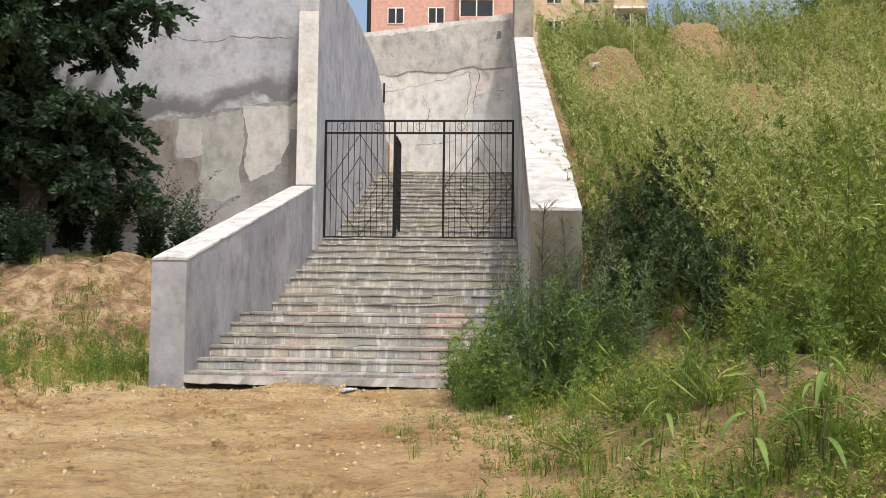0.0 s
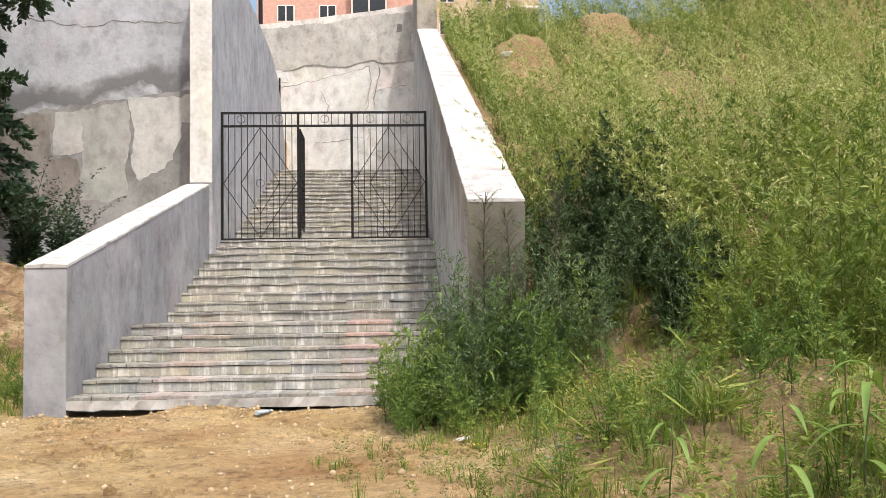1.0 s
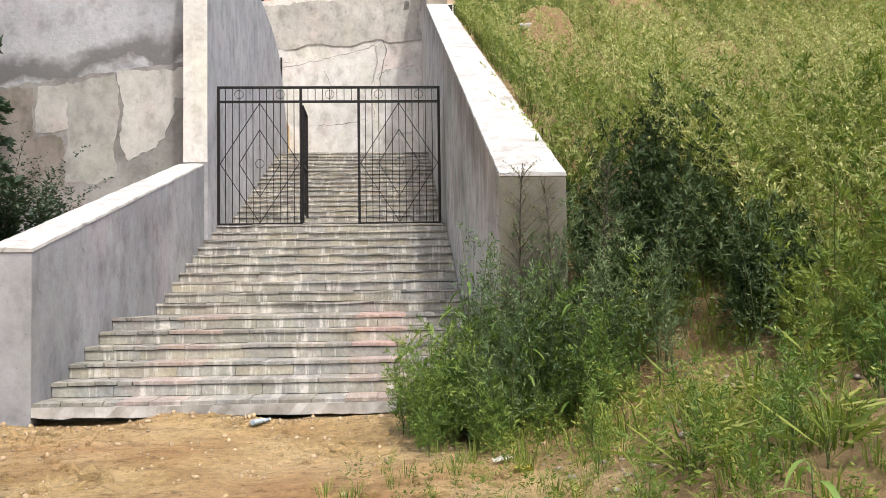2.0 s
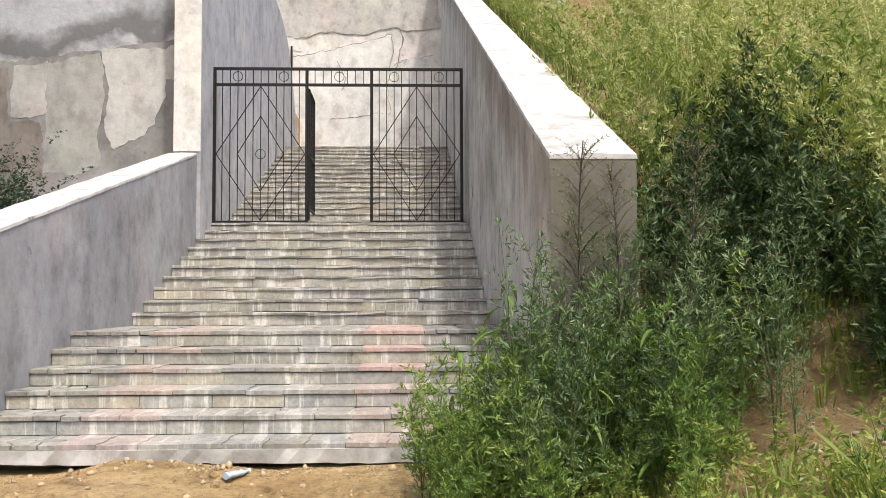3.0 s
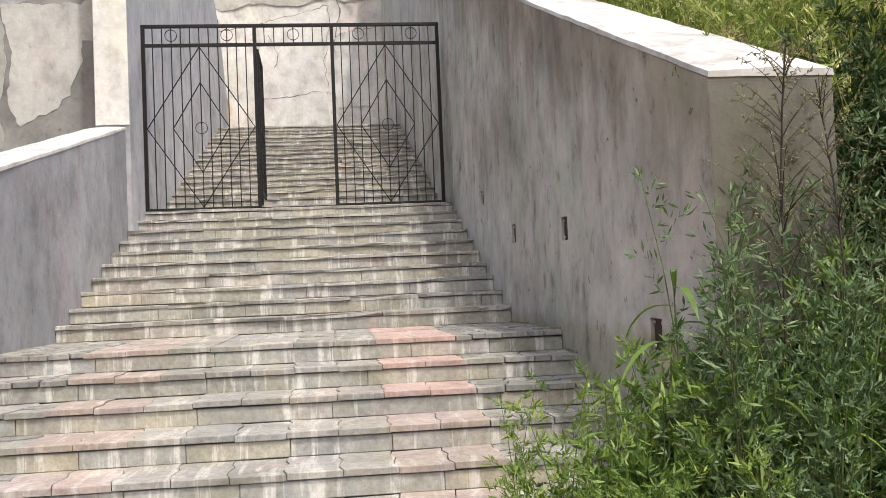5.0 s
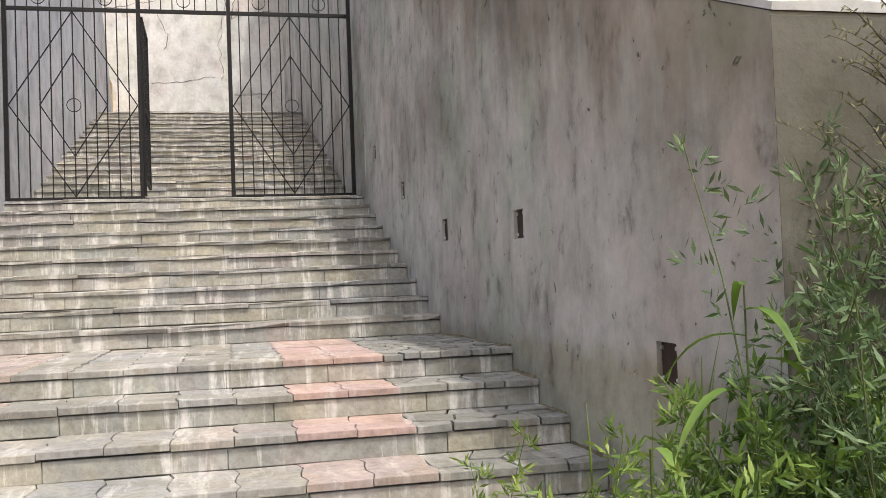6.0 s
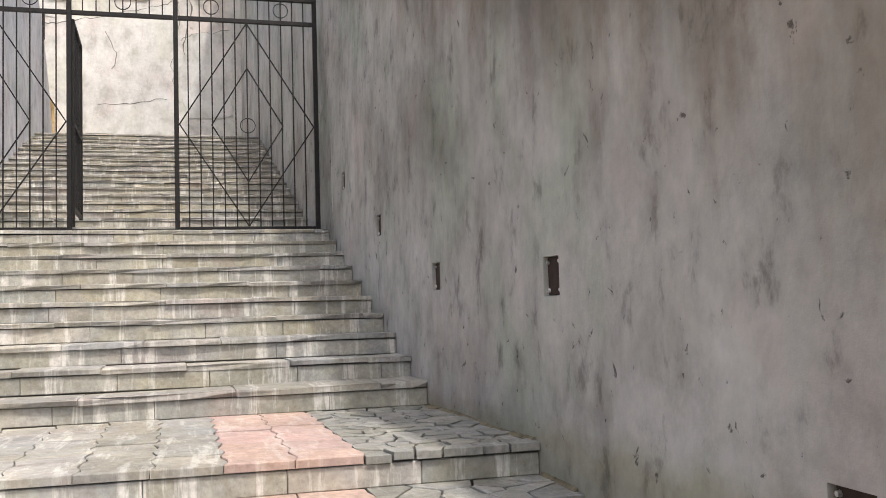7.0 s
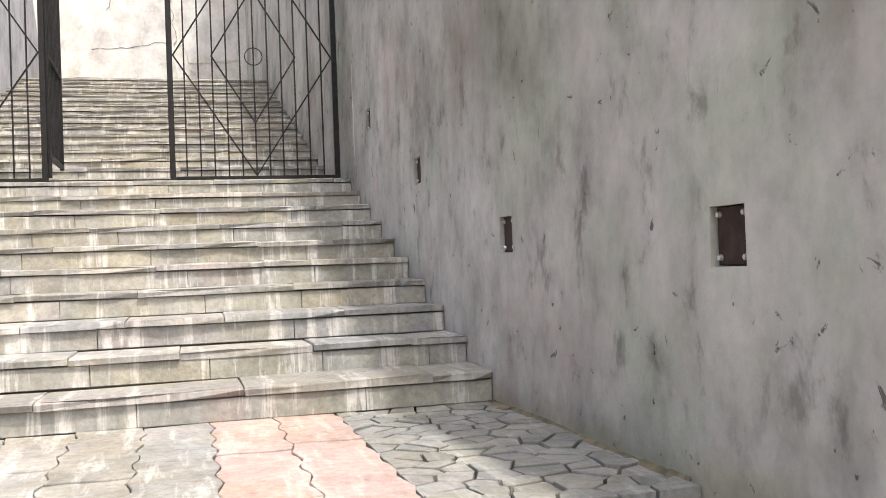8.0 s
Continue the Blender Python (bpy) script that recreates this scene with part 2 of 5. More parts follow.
def soil_mat():
    m, nt, b, pos = base_mat("sandy_soil", 0.95)
    cloud = noise_tex(nt, pos, 0.7, 8, 0.65, 0.5)
    c = ramp(nt, cloud, [(0.3, (0.36, 0.235, 0.1)), (0.46, (0.56, 0.405, 0.2)), (0.68, (0.68, 0.53, 0.31))])
    red = noise_tex(nt, pos, 0.33, 5, 0.6)
    c = mixc(nt, ramp(nt, red, [(0.46, (0, 0, 0)), (0.66, (0.6, 0.6, 0.6))]), c, (0.42, 0.225, 0.1))
    crust = noise_tex(nt, scaled(nt, pos, (1.0, 1.7, 1.0)), 2.1, 8, 0.7, 0.8)
    c = mixc(nt, 0.85, c, ramp(nt, crust, [(0.34, (0.5, 0.44, 0.38)), (0.45, (0.92, 0.9, 0.88)), (0.62, (1.14, 1.13, 1.1))]), 'MULTIPLY')
    clods = noise_tex(nt, pos, 7.0, 6, 0.65, 0.4)
    c = mixc(nt, 0.7, c, ramp(nt, clods, [(0.33, (0.45, 0.4, 0.35)), (0.42, (1, 1, 1)), (0.7, (1.08, 1.08, 1.08))]), 'MULTIPLY')
    fine = noise_tex(nt, pos, 16.0, 10, 0.75)
    c = mixc(nt, 0.9, c, ramp(nt, fine, [(0.3, (0.3, 0.26, 0.23)), (0.44, (0.92, 0.92, 0.92)), (0.68, (1.25, 1.25, 1.25))]), 'MULTIPLY')
    # rusty dug-over clay on the waste ground under the elms
    clay = nt.nodes.new("ShaderNodeSeparateXYZ")
    nt.links.new(pos, clay.inputs[0])
    low = []
    for axis, k, o in (("X", -0.5, -1.0), ("Y", 0.45, 3.1)):
        n = nt.nodes.new("ShaderNodeMath")
        n.operation = 'MULTIPLY_ADD'
        nt.links.new(clay.outputs[axis], n.inputs[0])
        n.inputs[1].default_value, n.inputs[2].default_value = k, o
        low.append(n.outputs[0])
    least = nt.nodes.new("ShaderNodeMath")
    least.operation = 'MINIMUM'
    nt.links.new(low[0], least.inputs[0])
    nt.links.new(low[1], least.inputs[1])
    rag = nt.nodes.new("ShaderNodeMath")
    nt.links.new(least.outputs[0], rag.inputs[0])
    nt.links.new(noise_tex(nt, pos, 1.7, 7, 0.7, 0.6), rag.inputs[1])
    clod = ramp(nt, noise_tex(nt, pos, 3.0, 9, 0.75, 0.5), [(0.36, (0.09, 0.062, 0.04)), (0.47, (0.3, 0.185, 0.1)), (0.6, (0.56, 0.42, 0.26))])
    c = mixc(nt, ramp(nt, rag.outputs[0], [(0.5, (0, 0, 0)), (0.8, (0.9, 0.9, 0.9))]), c, clod)
    # up on the bank the bare soil is darker and overgrown
    sep = nt.nodes.new("ShaderNodeSeparateXYZ")
    nt.links.new(pos, sep.inputs[0])
    moss = noise_tex(nt, pos, 1.1, 6, 0.65)
    add = nt.nodes.new("ShaderNodeMath")
    add.operation = 'MULTIPLY_ADD'
    nt.links.new(sep.outputs["X"], add.inputs[0])
    add.inputs[1].default_value = 0.13
    nt.links.new(moss, add.inputs[2])
    c = mixc(nt, ramp(nt, add.outputs[0], [(0.82, (0, 0, 0)), (1.0, (0.85, 0.85, 0.85))]), c, (0.3, 0.205, 0.105))
    nt.links.new(c, b.inputs["Base Color"])
    h = nt.nodes.new("ShaderNodeMath")
    h.operation = 'ADD'
    nt.links.new(noise_tex(nt, pos, 4.0, 8, 0.7), h.inputs[0])
    nt.links.new(fine, h.inputs[1])
    bump(nt, b, h.outputs[0], 1.0, 0.09)
    return m


M_WALL_R = weathered("stained_render", (0.272, 0.26, 0.235), (0.425, 0.414, 0.386), (0.52, 0.512, 0.484), (0.86, 0.94, 0.85), offset=3.0, smudge=0.95, drip=(5.908, 0.395, 2.2, (0.66, 0.585, 0.51)), foot=(1.04, 0.26, (0.7, 0.68, 0.54)))
M_WALL_L = weathered("grey_render", (0.244, 0.248, 0.267), (0.295, 0.3, 0.324), (0.355, 0.36, 0.383), (0.97, 0.98, 0.93), offset=9.0, marks=0.4, smudge=0.4)
M_WALL_HL = weathered("pale_grey_render", (0.33, 0.335, 0.36), (0.388, 0.395, 0.424), (0.447, 0.453, 0.48), (0.97, 0.98, 0.94), offset=11.0, marks=0.3, smudge=0.3)
M_WALL_BIG = weathered("blue_grey_render", (0.375, 0.392, 0.43), (0.415, 0.432, 0.472), (0.455, 0.472, 0.508), (0.95, 0.96, 0.95), offset=21.0, marks=0.2, smudge=0.12, stain=(0.16, 6.22, 0.85, (0.15, 0.15, 0.155)))
M_WALL_BACK = weathered("pale_render", (0.52, 0.505, 0.48), (0.62, 0.6, 0.575), (0.68, 0.665, 0.635), (0.93, 0.95, 0.88), offset=14.0, marks=0.5, smudge=0.4)
M_PATCH_PALE = weathered("pale_patch", (0.403, 0.405, 0.395), (0.470, 0.470, 0.458), (0.529, 0.529, 0.517), (0.93, 0.96, 0.9), offset=5.0, marks=0.3, smudge=0.3)
M_PATCH_WHITE = weathered("white_patch", (0.542, 0.538, 0.525), (0.603, 0.596, 0.577), (0.638, 0.631, 0.612), (0.95, 0.96, 0.9), offset=7.0, marks=0.3, smudge=0.3)
M_PATCH_BROWN = weathered("brown_patch", (0.21, 0.185, 0.168), (0.27, 0.242, 0.222), (0.33, 0.305, 0.285), (0.95, 0.97, 0.92), offset=31.0, marks=0.4, smudge=0.4)
M_PATCH_DARK = weathered("dark_patch", (0.213, 0.211, 0.213), (0.277, 0.273, 0.274), (0.340, 0.335, 0.332), (0.95, 0.97, 0.92), offset=37.0, marks=0.4, smudge=0.4)
M_PATCH_GREY = weathered("grey_patch", (0.292, 0.297, 0.284), (0.344, 0.347, 0.334), (0.396, 0.398, 0.385), (0.93, 0.96, 0.9), offset=41.0, marks=0.3, smudge=0.4)
# brown stains, with the shade of the weeds in front mixed into the colour
M_END_SHADE = weathered("stained_shaded_wall_end", (0.08, 0.076, 0.06), (0.135, 0.127, 0.106), (0.2, 0.19, 0.168), (0.92, 0.95, 0.86), offset=51.0)
M_CRACK = plain("crack_dirt", (0.17, 0.16, 0.15), 0.95, 0, 0.3, 6)
M_COPING = concrete("white_coping", (0.38, 0.375, 0.365), (0.47, 0.465, 0.455), (0.54, 0.535, 0.525), 1.8, 0.2, relief=0.35, offset=2.0)
M_CORE = concrete("stair_concrete", (0.13, 0.12, 0.105), (0.2, 0.185, 0.165), (0.27, 0.255, 0.23), 1.5, 0.3)
M_TREAD = stone("tread_stone", [(0.225, 0.22, 0.208), (0.262, 0.255, 0.24), (0.3, 0.29, 0.274), (0.245, 0.25, 0.252), (0.295, 0.275, 0.245)], runs=0.35)
M_PINK = stone("pink_stone", [(0.365, 0.27, 0.25), (0.395, 0.295, 0.272), (0.355, 0.275, 0.258)], runs=0.25)
M_ROSE = stone("faded_pink_stone", [(0.31, 0.262, 0.246), (0.33, 0.278, 0.26), (0.3, 0.266, 0.252)], runs=0.3)
M_RISER = stone("riser_stone", [(0.29, 0.29, 0.27), (0.345, 0.34, 0.315), (0.37, 0.348, 0.29), (0.315, 0.325, 0.32), (0.39, 0.368, 0.345)])
M_CRAZY = stone("crazy_paving", [(0.205, 0.205, 0.195), (0.246, 0.246, 0.234), (0.288, 0.284, 0.270)], runs=0.2)
M_IRON = plain("black_iron", (0.018, 0.017, 0.017), 0.5, 0.4, 0.4, 30)
M_RUST = plain("rusty_plate", (0.04, 0.025, 0.02), 0.7, 0.2, 0.4, 18)
M_BOLT = plain("zinc_bolt", (0.55, 0.55, 0.55), 0.4, 0.8)
M_SOIL = soil_mat()
M_HILL = leafy("hill_weeds", [(0.05, 0.09, 0.018), (0.115, 0.175, 0.032), (0.235, 0.29, 0.064), (0.39, 0.395, 0.13)], 0.8, 0.38, single=0.4)
M_GRASS = leafy("grass", [(0.05, 0.09, 0.016), (0.14, 0.205, 0.034), (0.28, 0.32, 0.07), (0.46, 0.39, 0.15)], 1.2, 0.4)
M_PLUME = leafy("seed_plume", [(0.28, 0.315, 0.11), (0.4, 0.42, 0.165), (0.53, 0.525, 0.26)], 0.6, 0.3)
M_UNDER = leafy("undergrowth", [(0.04, 0.07, 0.018), (0.1, 0.14, 0.03), (0.21, 0.24, 0.06), (0.36, 0.33, 0.12)], 0.9, 0.35)
M_WEED = leafy("weed_leaf", [(0.05, 0.1, 0.021), (0.135, 0.22, 0.044), (0.34, 0.4, 0.11)], 1.6, 0.32)
# leaf green darkened to hold the deep shade of the hollow by the wall
M_BANK_SHADE = leafy("shaded_bank_leaf", [(0.018, 0.036, 0.011), (0.04, 0.072, 0.02), (0.1, 0.14, 0.04)], 1.2, 0.1)
M_MUGWORT = leafy("mugwort_leaf", [(0.045, 0.085, 0.035), (0.105, 0.165, 0.07), (0.24, 0.3, 0.15)], 1.0, 0.2)
M_DRY = leafy("dry_stalk", [(0.09, 0.09, 0.05), (0.16, 0.15, 0.075), (0.24, 0.235, 0.12)], 1.0, 0.15)
M_STEM = plain("green_stem", (0.08, 0.1, 0.035), 0.7)
M_TREE = leafy("tree_leaf", [(0.02, 0.04, 0.022), (0.04, 0.075, 0.04), (0.065, 0.1, 0.06)], 0.6, 0.18)
M_BARK = plain("bark", (0.05, 0.042, 0.035), 0.95, 0, 0.5, 8)
M_PEBBLE = plain("pebble", (0.36, 0.27, 0.17), 0.95, 0, 0.45, 5)
M_MOSS = plain("mossy_dirt", (0.15, 0.125, 0.08), 0.95, 0, 0.5, 12)
M_BAND = weathered("grey_band", (0.36, 0.35, 0.33), (0.44, 0.43, 0.405), (0.52, 0.51, 0.48), (0.94, 0.95, 0.9), offset=61.0, marks=0.5, smudge=0.6)
M_BRICK = plain("pink_brick", (0.52, 0.32, 0.27), 0.9, 0, 0.2, 3)
M_GLASS = plain("window_glass", (0.03, 0.035, 0.04), 0.12, 0, 0.2, 1)
M_WHITE = plain("white_frame", (0.7, 0.69, 0.67), 0.6, 0, 0.1)
M_PET = plain("pale_blue_plastic", (0.36, 0.43, 0.5), 0.2, 0, 0.1)
M_YELLOW = plain("yellow_wrapper", (0.6, 0.5, 0.08), 0.4, 0, 0.2)
M_STONE = plain("pale_rubble", (0.25, 0.215, 0.175), 0.9, 0, 0.4, 9)
M_OCHRE = plain("ochre_plaster", (0.5, 0.4, 0.29), 0.9, 0, 0.15, 2)


# ---------------------------------------------------------------- builders
def link_mesh(name, me, mat, parent=None, label=""):
    ob = new(name, me)
    if mat and not me.materials:
        me.materials.append(mat)
    if parent:
        ob.parent = parent
    if label:
        ob["label"] = label
    return ob


def part(name, bm, mat, parent=None, label=""):
    me = bpy.data.meshes.new(name)
    bm.normal_update()
    bm.to_mesh(me)
    bm.free()
    return link_mesh(name, me, mat, parent, label)


def raw(name, verts, faces, mat, parent=None, label="", smooth=False):
    """A mesh from arrays made by rule: verts n x 3, faces m x 3 or m x 4."""
    me = bpy.data.meshes.new(name)
    v = np.asarray(verts, dtype=np.float32).reshape(-1, 3)
    f = np.asarray(faces, dtype=np.int32)
    k = f.shape[1]
    me.vertices.add(len(v))
    me.vertices.foreach_set("co", v.ravel())
    me.loops.add(f.size)
    me.loops.foreach_set("vertex_index", f.ravel())
    me.polygons.add(len(f))
    me.polygons.foreach_set("loop_start", np.arange(0, f.size, k, dtype=np.int32))
    if smooth:
        me.polygons.foreach_set("use_smooth", np.ones(len(f), dtype=bool))
    me.update(calc_edges=True)
    return link_mesh(name, me, mat, parent, label)


def box(bm, x0, x1, y0, y1, z0, z1, bev=0.0):
    r = bmesh.ops.create_cube(bm, size=1, matrix=Matrix.Translation(((x0 + x1) / 2, (y0 + y1) / 2, (z0 + z1) / 2)) @ Matrix.Diagonal((x1 - x0, y1 - y0, z1 - z0, 1)))
    if bev:
        es = list({e for v in r["verts"] for e in v.link_edges})
        bmesh.ops.bevel(bm, geom=es, offset=bev, segments=1, affect='EDGES')
    return bm


def bar(bm, a, b, w, d=None):
    """A square bar from a to b, w wide across and d deep (towards y)."""
    a, b = Vector(a), Vector(b)
    d = d or w
    ax = (b - a).normalized()
    side = Vector((0, 1, 0))
    if abs(ax.dot(side)) > 0.9:
        side = Vector((1, 0, 0))
    u = ax.cross(side).normalized() * w / 2
    s = u.cross(ax).normalized() * d / 2
    vs = [bm.verts.new(p + i * u + j * s) for p in (a, b) for i, j in ((-1, -1), (1, -1), (1, 1), (-1, 1))]
    for q in ((0, 1, 2, 3), (7, 6, 5, 4), (0, 4, 5, 1), (1, 5, 6, 2), (2, 6, 7, 3), (3, 7, 4, 0)):
        bm.faces.new([vs[i] for i in q])


def ring(bm, c, r, w, n=20):
    """A flat ring in the x-z plane."""
    vs = []
    for i in range(n):
        a = 2 * math.pi * i / n
        vs.append([bm.verts.new((c[0] + rr * math.cos(a), c[1] + dy, c[2] + rr * math.sin(a))) for rr, dy in ((r - w, -w), (r, -w), (r, w), (r - w, w))])
    for i in range(n):
        p, q = vs[i], vs[(i + 1) % n]
        for k in range(4):
            bm.faces.new((p[k], p[(k + 1) % 4], q[(k + 1) % 4], q[k]))


def tessellate(loops):
    from mathutils.geometry import tessellate_polygon
    return tessellate_polygon([[Vector((a, b, 0)) for a, b in lp] for lp in loops])


# ---------------------------------------------------------------- plan
XL, XR = -1.40, 2.925          # faces of the side walls towards the stairs
GATE_Z = 2.52                  # gate threshold
LAND_Z = 0.94                  # paved landing
NOSE_LOW = [(-8.80 + 0.494 * i, 0.20 + 0.148 * i) for i in range(6)]          # last one is the landing's edge
NOSE_UP = [(-4.26 + 0.4645 * i, LAND_Z + 0.158 * (i + 1)) for i in range(10)]   # last one is the gate's platform
NOSE_TOP = [(1.25 + 0.482 * i, GATE_Z + 0.161 * (i + 1)) for i in range(17)]
TOP_Z = NOSE_TOP[-1][1]


def wall_top_r(y):
    return 2.215 + 0.395 * (y + 9.35)


def smooth01(a):
    a = np.clip(a, 0, 1)
    return a * a * (3 - 2 * a)


def ripple(x, y):
    """Unevenness of soil, a few centimetres to decimetres."""
    return (0.05 * np.sin(1.3 * x + 0.7 * y) * np.sin(0.9 * y - 0.5 * x + 1) + 0.035 * np.sin(2.9 * x - 1.7 * y + 2) * np.sin(2.3 * y + 1.1 * x)
            + 0.018 * np.sin(6.1 * x + 3.3 * y) * np.sin(5.7 * y - 2.9 * x + 0.6) + 0.022 * np.sin(9.3 * x + 4.1 * y + 0.4) * np.sin(8.2 * y - 5.3 * x) * np.sin(1.1 * x + 1.7 * y)
            + 0.03 * np.abs(np.sin(2.1 * y + 0.8 * x + 0.7 * np.sin(1.9 * x))) * np.sin(0.7 * x - 0.4 * y + 0.5))


SCARPS = [(5.1, 1.5, 0.8, 1.0), (7.4, -2.3, 0.6, 0.75), (7.8, 5.0, 0.75, 0.7)]      # small slips of bare soil on the slope: x, y, half width, height
HEAPS = [(-4.6, -4.2, 1.1, 0.3), (-3.2, -3.6, 0.9, 0.2), (-5.6, -5.4, 1.0, 0.25)]     # heaps of dug soil on the waste ground


def ground_z(x, y):
    x, y = np.asarray(x, float), np.asarray(y, float)
    front = np.clip(-0.02 + 0.042 * (y + 9.2), -1.3, 0.0) + 0.6 * ripple(x, y)
    # soil washed against the bottom slab, but for a gap at the parapet
    front = front + 0.085 * smooth01((x + 0.75) / 0.7) * np.exp(-((y + 8.95) / 0.45) ** 2) * (x < 3.3)
    front = front + 0.75 * smooth01((x - 2.7) / 2.3) * smooth01((y + 15.5) / 4.0)
    # bank and hillside on the right
    yb = np.maximum(-10.1 - 0.42 * np.clip(x - 3.6, 0, 9), -13.5)
    rise = np.clip(y - yb, 0, None) * 0.62
    line = wall_top_r(np.minimum(y, 9.6)) - 0.28 + 0.02 * np.clip(x - 4, 0, 12) + 0.13 * smooth01((y + 3) / 9.0) * np.clip(x - 6.3, 0, 10) + 0.16 * np.sin(0.8 * x + 0.3 * y) * np.clip((x - 4) / 3, 0, 1)
    hill = np.maximum(front, np.minimum(front + rise, line)) + 1.6 * ripple(0.6 * x, 0.6 * y) * np.clip((x - 3.7) / 1.5, 0, 1)
    for a, b, r, h in SCARPS:
        edge = b + 3.0 * ripple(2.0 * x, 0.7 * y) + 0.25 * ((x - a) / r) ** 2
        hill = hill + h * np.exp(-((x - a) / r) ** 6) * smooth01((y - edge + 0.45) / 0.9) * np.exp(-np.clip(y - edge, 0, None) / 2.0) * (1 + 2.5 * ripple(2.2 * x, 2.2 * y))
    # waste ground on the left, rising to the big wall
    left = front + 2.0 * smooth01((y + 8.6) / 6.4) * (0.75 + 0.25 * smooth01((-x - 2) / 4)) + 1.7 * ripple(1.3 * x + 5, 1.3 * y) * smooth01((-x - 1.6) / 1.5)
    for a, b, r, h in HEAPS:
        left = left + h * np.exp(-((x - a) ** 2 + (y - b) ** 2) / r ** 2) * (1 + 4.0 * ripple(2.5 * x, 2.5 * y))
    left = np.where(y > 0.25, 7.0, left)
    mid = np.where(y > -8.3, -0.45, front)
    mid = np.where(y > 15.2, 10.2, mid)
    z = np.where(x > 3.2, hill, np.where(x < -1.6, left, mid))
    return np.where(y > 15.2, np.maximum(z, 9.9), z)


# ---------------------------------------------------------------- ground
def build_ground():
    xs = np.unique(np.round(np.concatenate([np.linspace(-1500, -60, 9), np.linspace(-60, -12, 17), np.arange(-12, -1.75, 0.2), [-1.62, -1.58], np.arange(-1.4, 3.1, 0.15),
                                   [3.19, 3.21], np.arange(3.3, 12, 0.17), np.linspace(12, 60, 30), np.linspace(60, 1500, 9)]), 3))
    ys = np.unique(np.round(np.concatenate([np.linspace(-1500, -60, 9), np.linspace(-60, -22, 12), np.arange(-22, -8.4, 0.14), [-8.31, -8.29], np.arange(-8.1, 0.1, 0.2), [0.24, 0.26],
                                   np.arange(0.4, 7, 0.16), np.arange(7, 12, 0.25), np.linspace(12, 15.1, 8), [15.19, 15.21], np.linspace(16, 60, 12), np.linspace(60, 1500, 9)]), 3))
    gx, gy = np.meshgrid(xs, ys)
    v = np.stack([gx, gy, ground_z(gx, gy)], -1).reshape(-1, 3)
    n, m = len(xs), len(ys)
    i = (np.arange(m - 1)[:, None] * n + np.arange(n - 1)[None, :]).ravel()
    f = np.stack([i, i + 1, i + n + 1, i + n], -1)
    g = raw("ground", v, f, M_SOIL, smooth=True)
    return tagged(g, "sandy yellow-brown soil rising into a bank", "ground", kind="structure")


build_ground()


# ---------------------------------------------------------------- walls
def wall_with_niches(name, outline, niches, x_in, x_out, mat, depth=0.14):
    """A wall whose face lies at x_in; outline and niches are loops of (y, z); niches are sunk into the face."""
    bm = bmesh.new()
    flat = [p for lp in [outline] + niches for p in lp]
    vi = [bm.verts.new((x_in, y, z)) for y, z in flat]
    for t in tessellate([outline] + niches):
        bm.faces.new([vi[i] for i in t])
    n = len(outline)
    vo = [bm.verts.new((x_out, y, z)) for y, z in outline]
    for i in range(n):
        j = (i + 1) % n
        bm.faces.new((vi[i], vi[j], vo[j], vo[i]))
    bm.faces.new(vo)
    d = depth if x_out > x_in else -depth
    k = n
    for lp in niches:
        vb = [bm.verts.new((x_in + d, y, z)) for y, z in lp]
        for i in range(len(lp)):
            j = (i + 1) % len(lp)
            bm.faces.new((vi[k + i], vi[k + j], vb[j], vb[i]))
        bm.faces.new(vb)
        k += len(lp)
    bmesh.ops.recalc_face_normals(bm, faces=bm.faces)
    return part(name, bm, mat)


NICHES = [(-8.48, 1.0), (-6.545, 1.71), (-4.56, 1.797), (-2.76, 2.306), (-1.05, 2.925)]
NW, NH = 0.095, 0.09


def niche_loop(y, z):
    return [(y - NW, z - NH), (y + NW, z - NH), (y + NW * 0.95, z + NH), (y - NW, z + NH * 0.97)]


y_end = 9.4
wall_r = wall_with_niches("wall_right", [(-9.35, -0.8), (14.9, -0.8), (14.9, wall_top_r(y_end) + 3.6), (y_end, wall_top_r(y_end) + 3.6), (y_end, wall_top_r(y_end)), (-9.35, 2.215)],
                          [niche_loop(y, z) for y, z in NICHES], XR, XR + 0.605, M_WALL_R)
tagged(wall_r, "thick grey cement-rendered stair wall with water stains", "wall", kind="structure")


def coping(name, x0, x1, y0, z0, y1, z1, parent, over=0.012, th=0.03):
    """A thin bed of mortar with wavering edges on a sloping wall top."""
    n = int((y1 - y0) / 0.16)
    rnd = random.Random(name + str(y0))
    bm = bmesh.new()
    rows = []
    for i in range(n + 1):
        t = i / n
        y, z = y0 + (y1 - y0) * t, z0 + (z1 - z0) * t
        a, b = rnd.uniform(0.0, 1.0) * over, rnd.uniform(0.0, 1.0) * over
        u = rnd.uniform(-0.004, 0.004)
        rows.append([bm.verts.new(p) for p in ((x0 - a, y, z + 0.001), (x0 - a + 0.006, y, z + th + u), ((x0 + x1) / 2, y, z + th + 0.012), (x1 + b - 0.006, y, z + th - u), (x1 + b, y, z + 0.001))])
    for p, q in zip(rows, rows[1:]):
        for k in range(4):
            bm.faces.new((p[k], p[k + 1], q[k + 1], q[k]))
    bm.faces.new(rows[0])
    bm.faces.new(rows[-1][::-1])
    bmesh.ops.recalc_face_normals(bm, faces=bm.faces)
    return part(name, bm, M_COPING, parent, "sun-bleached white mortar coping")


coping("coping", XR, XR + 0.605, -9.36, 2.215, y_end, wall_top_r(y_end), wall_r)

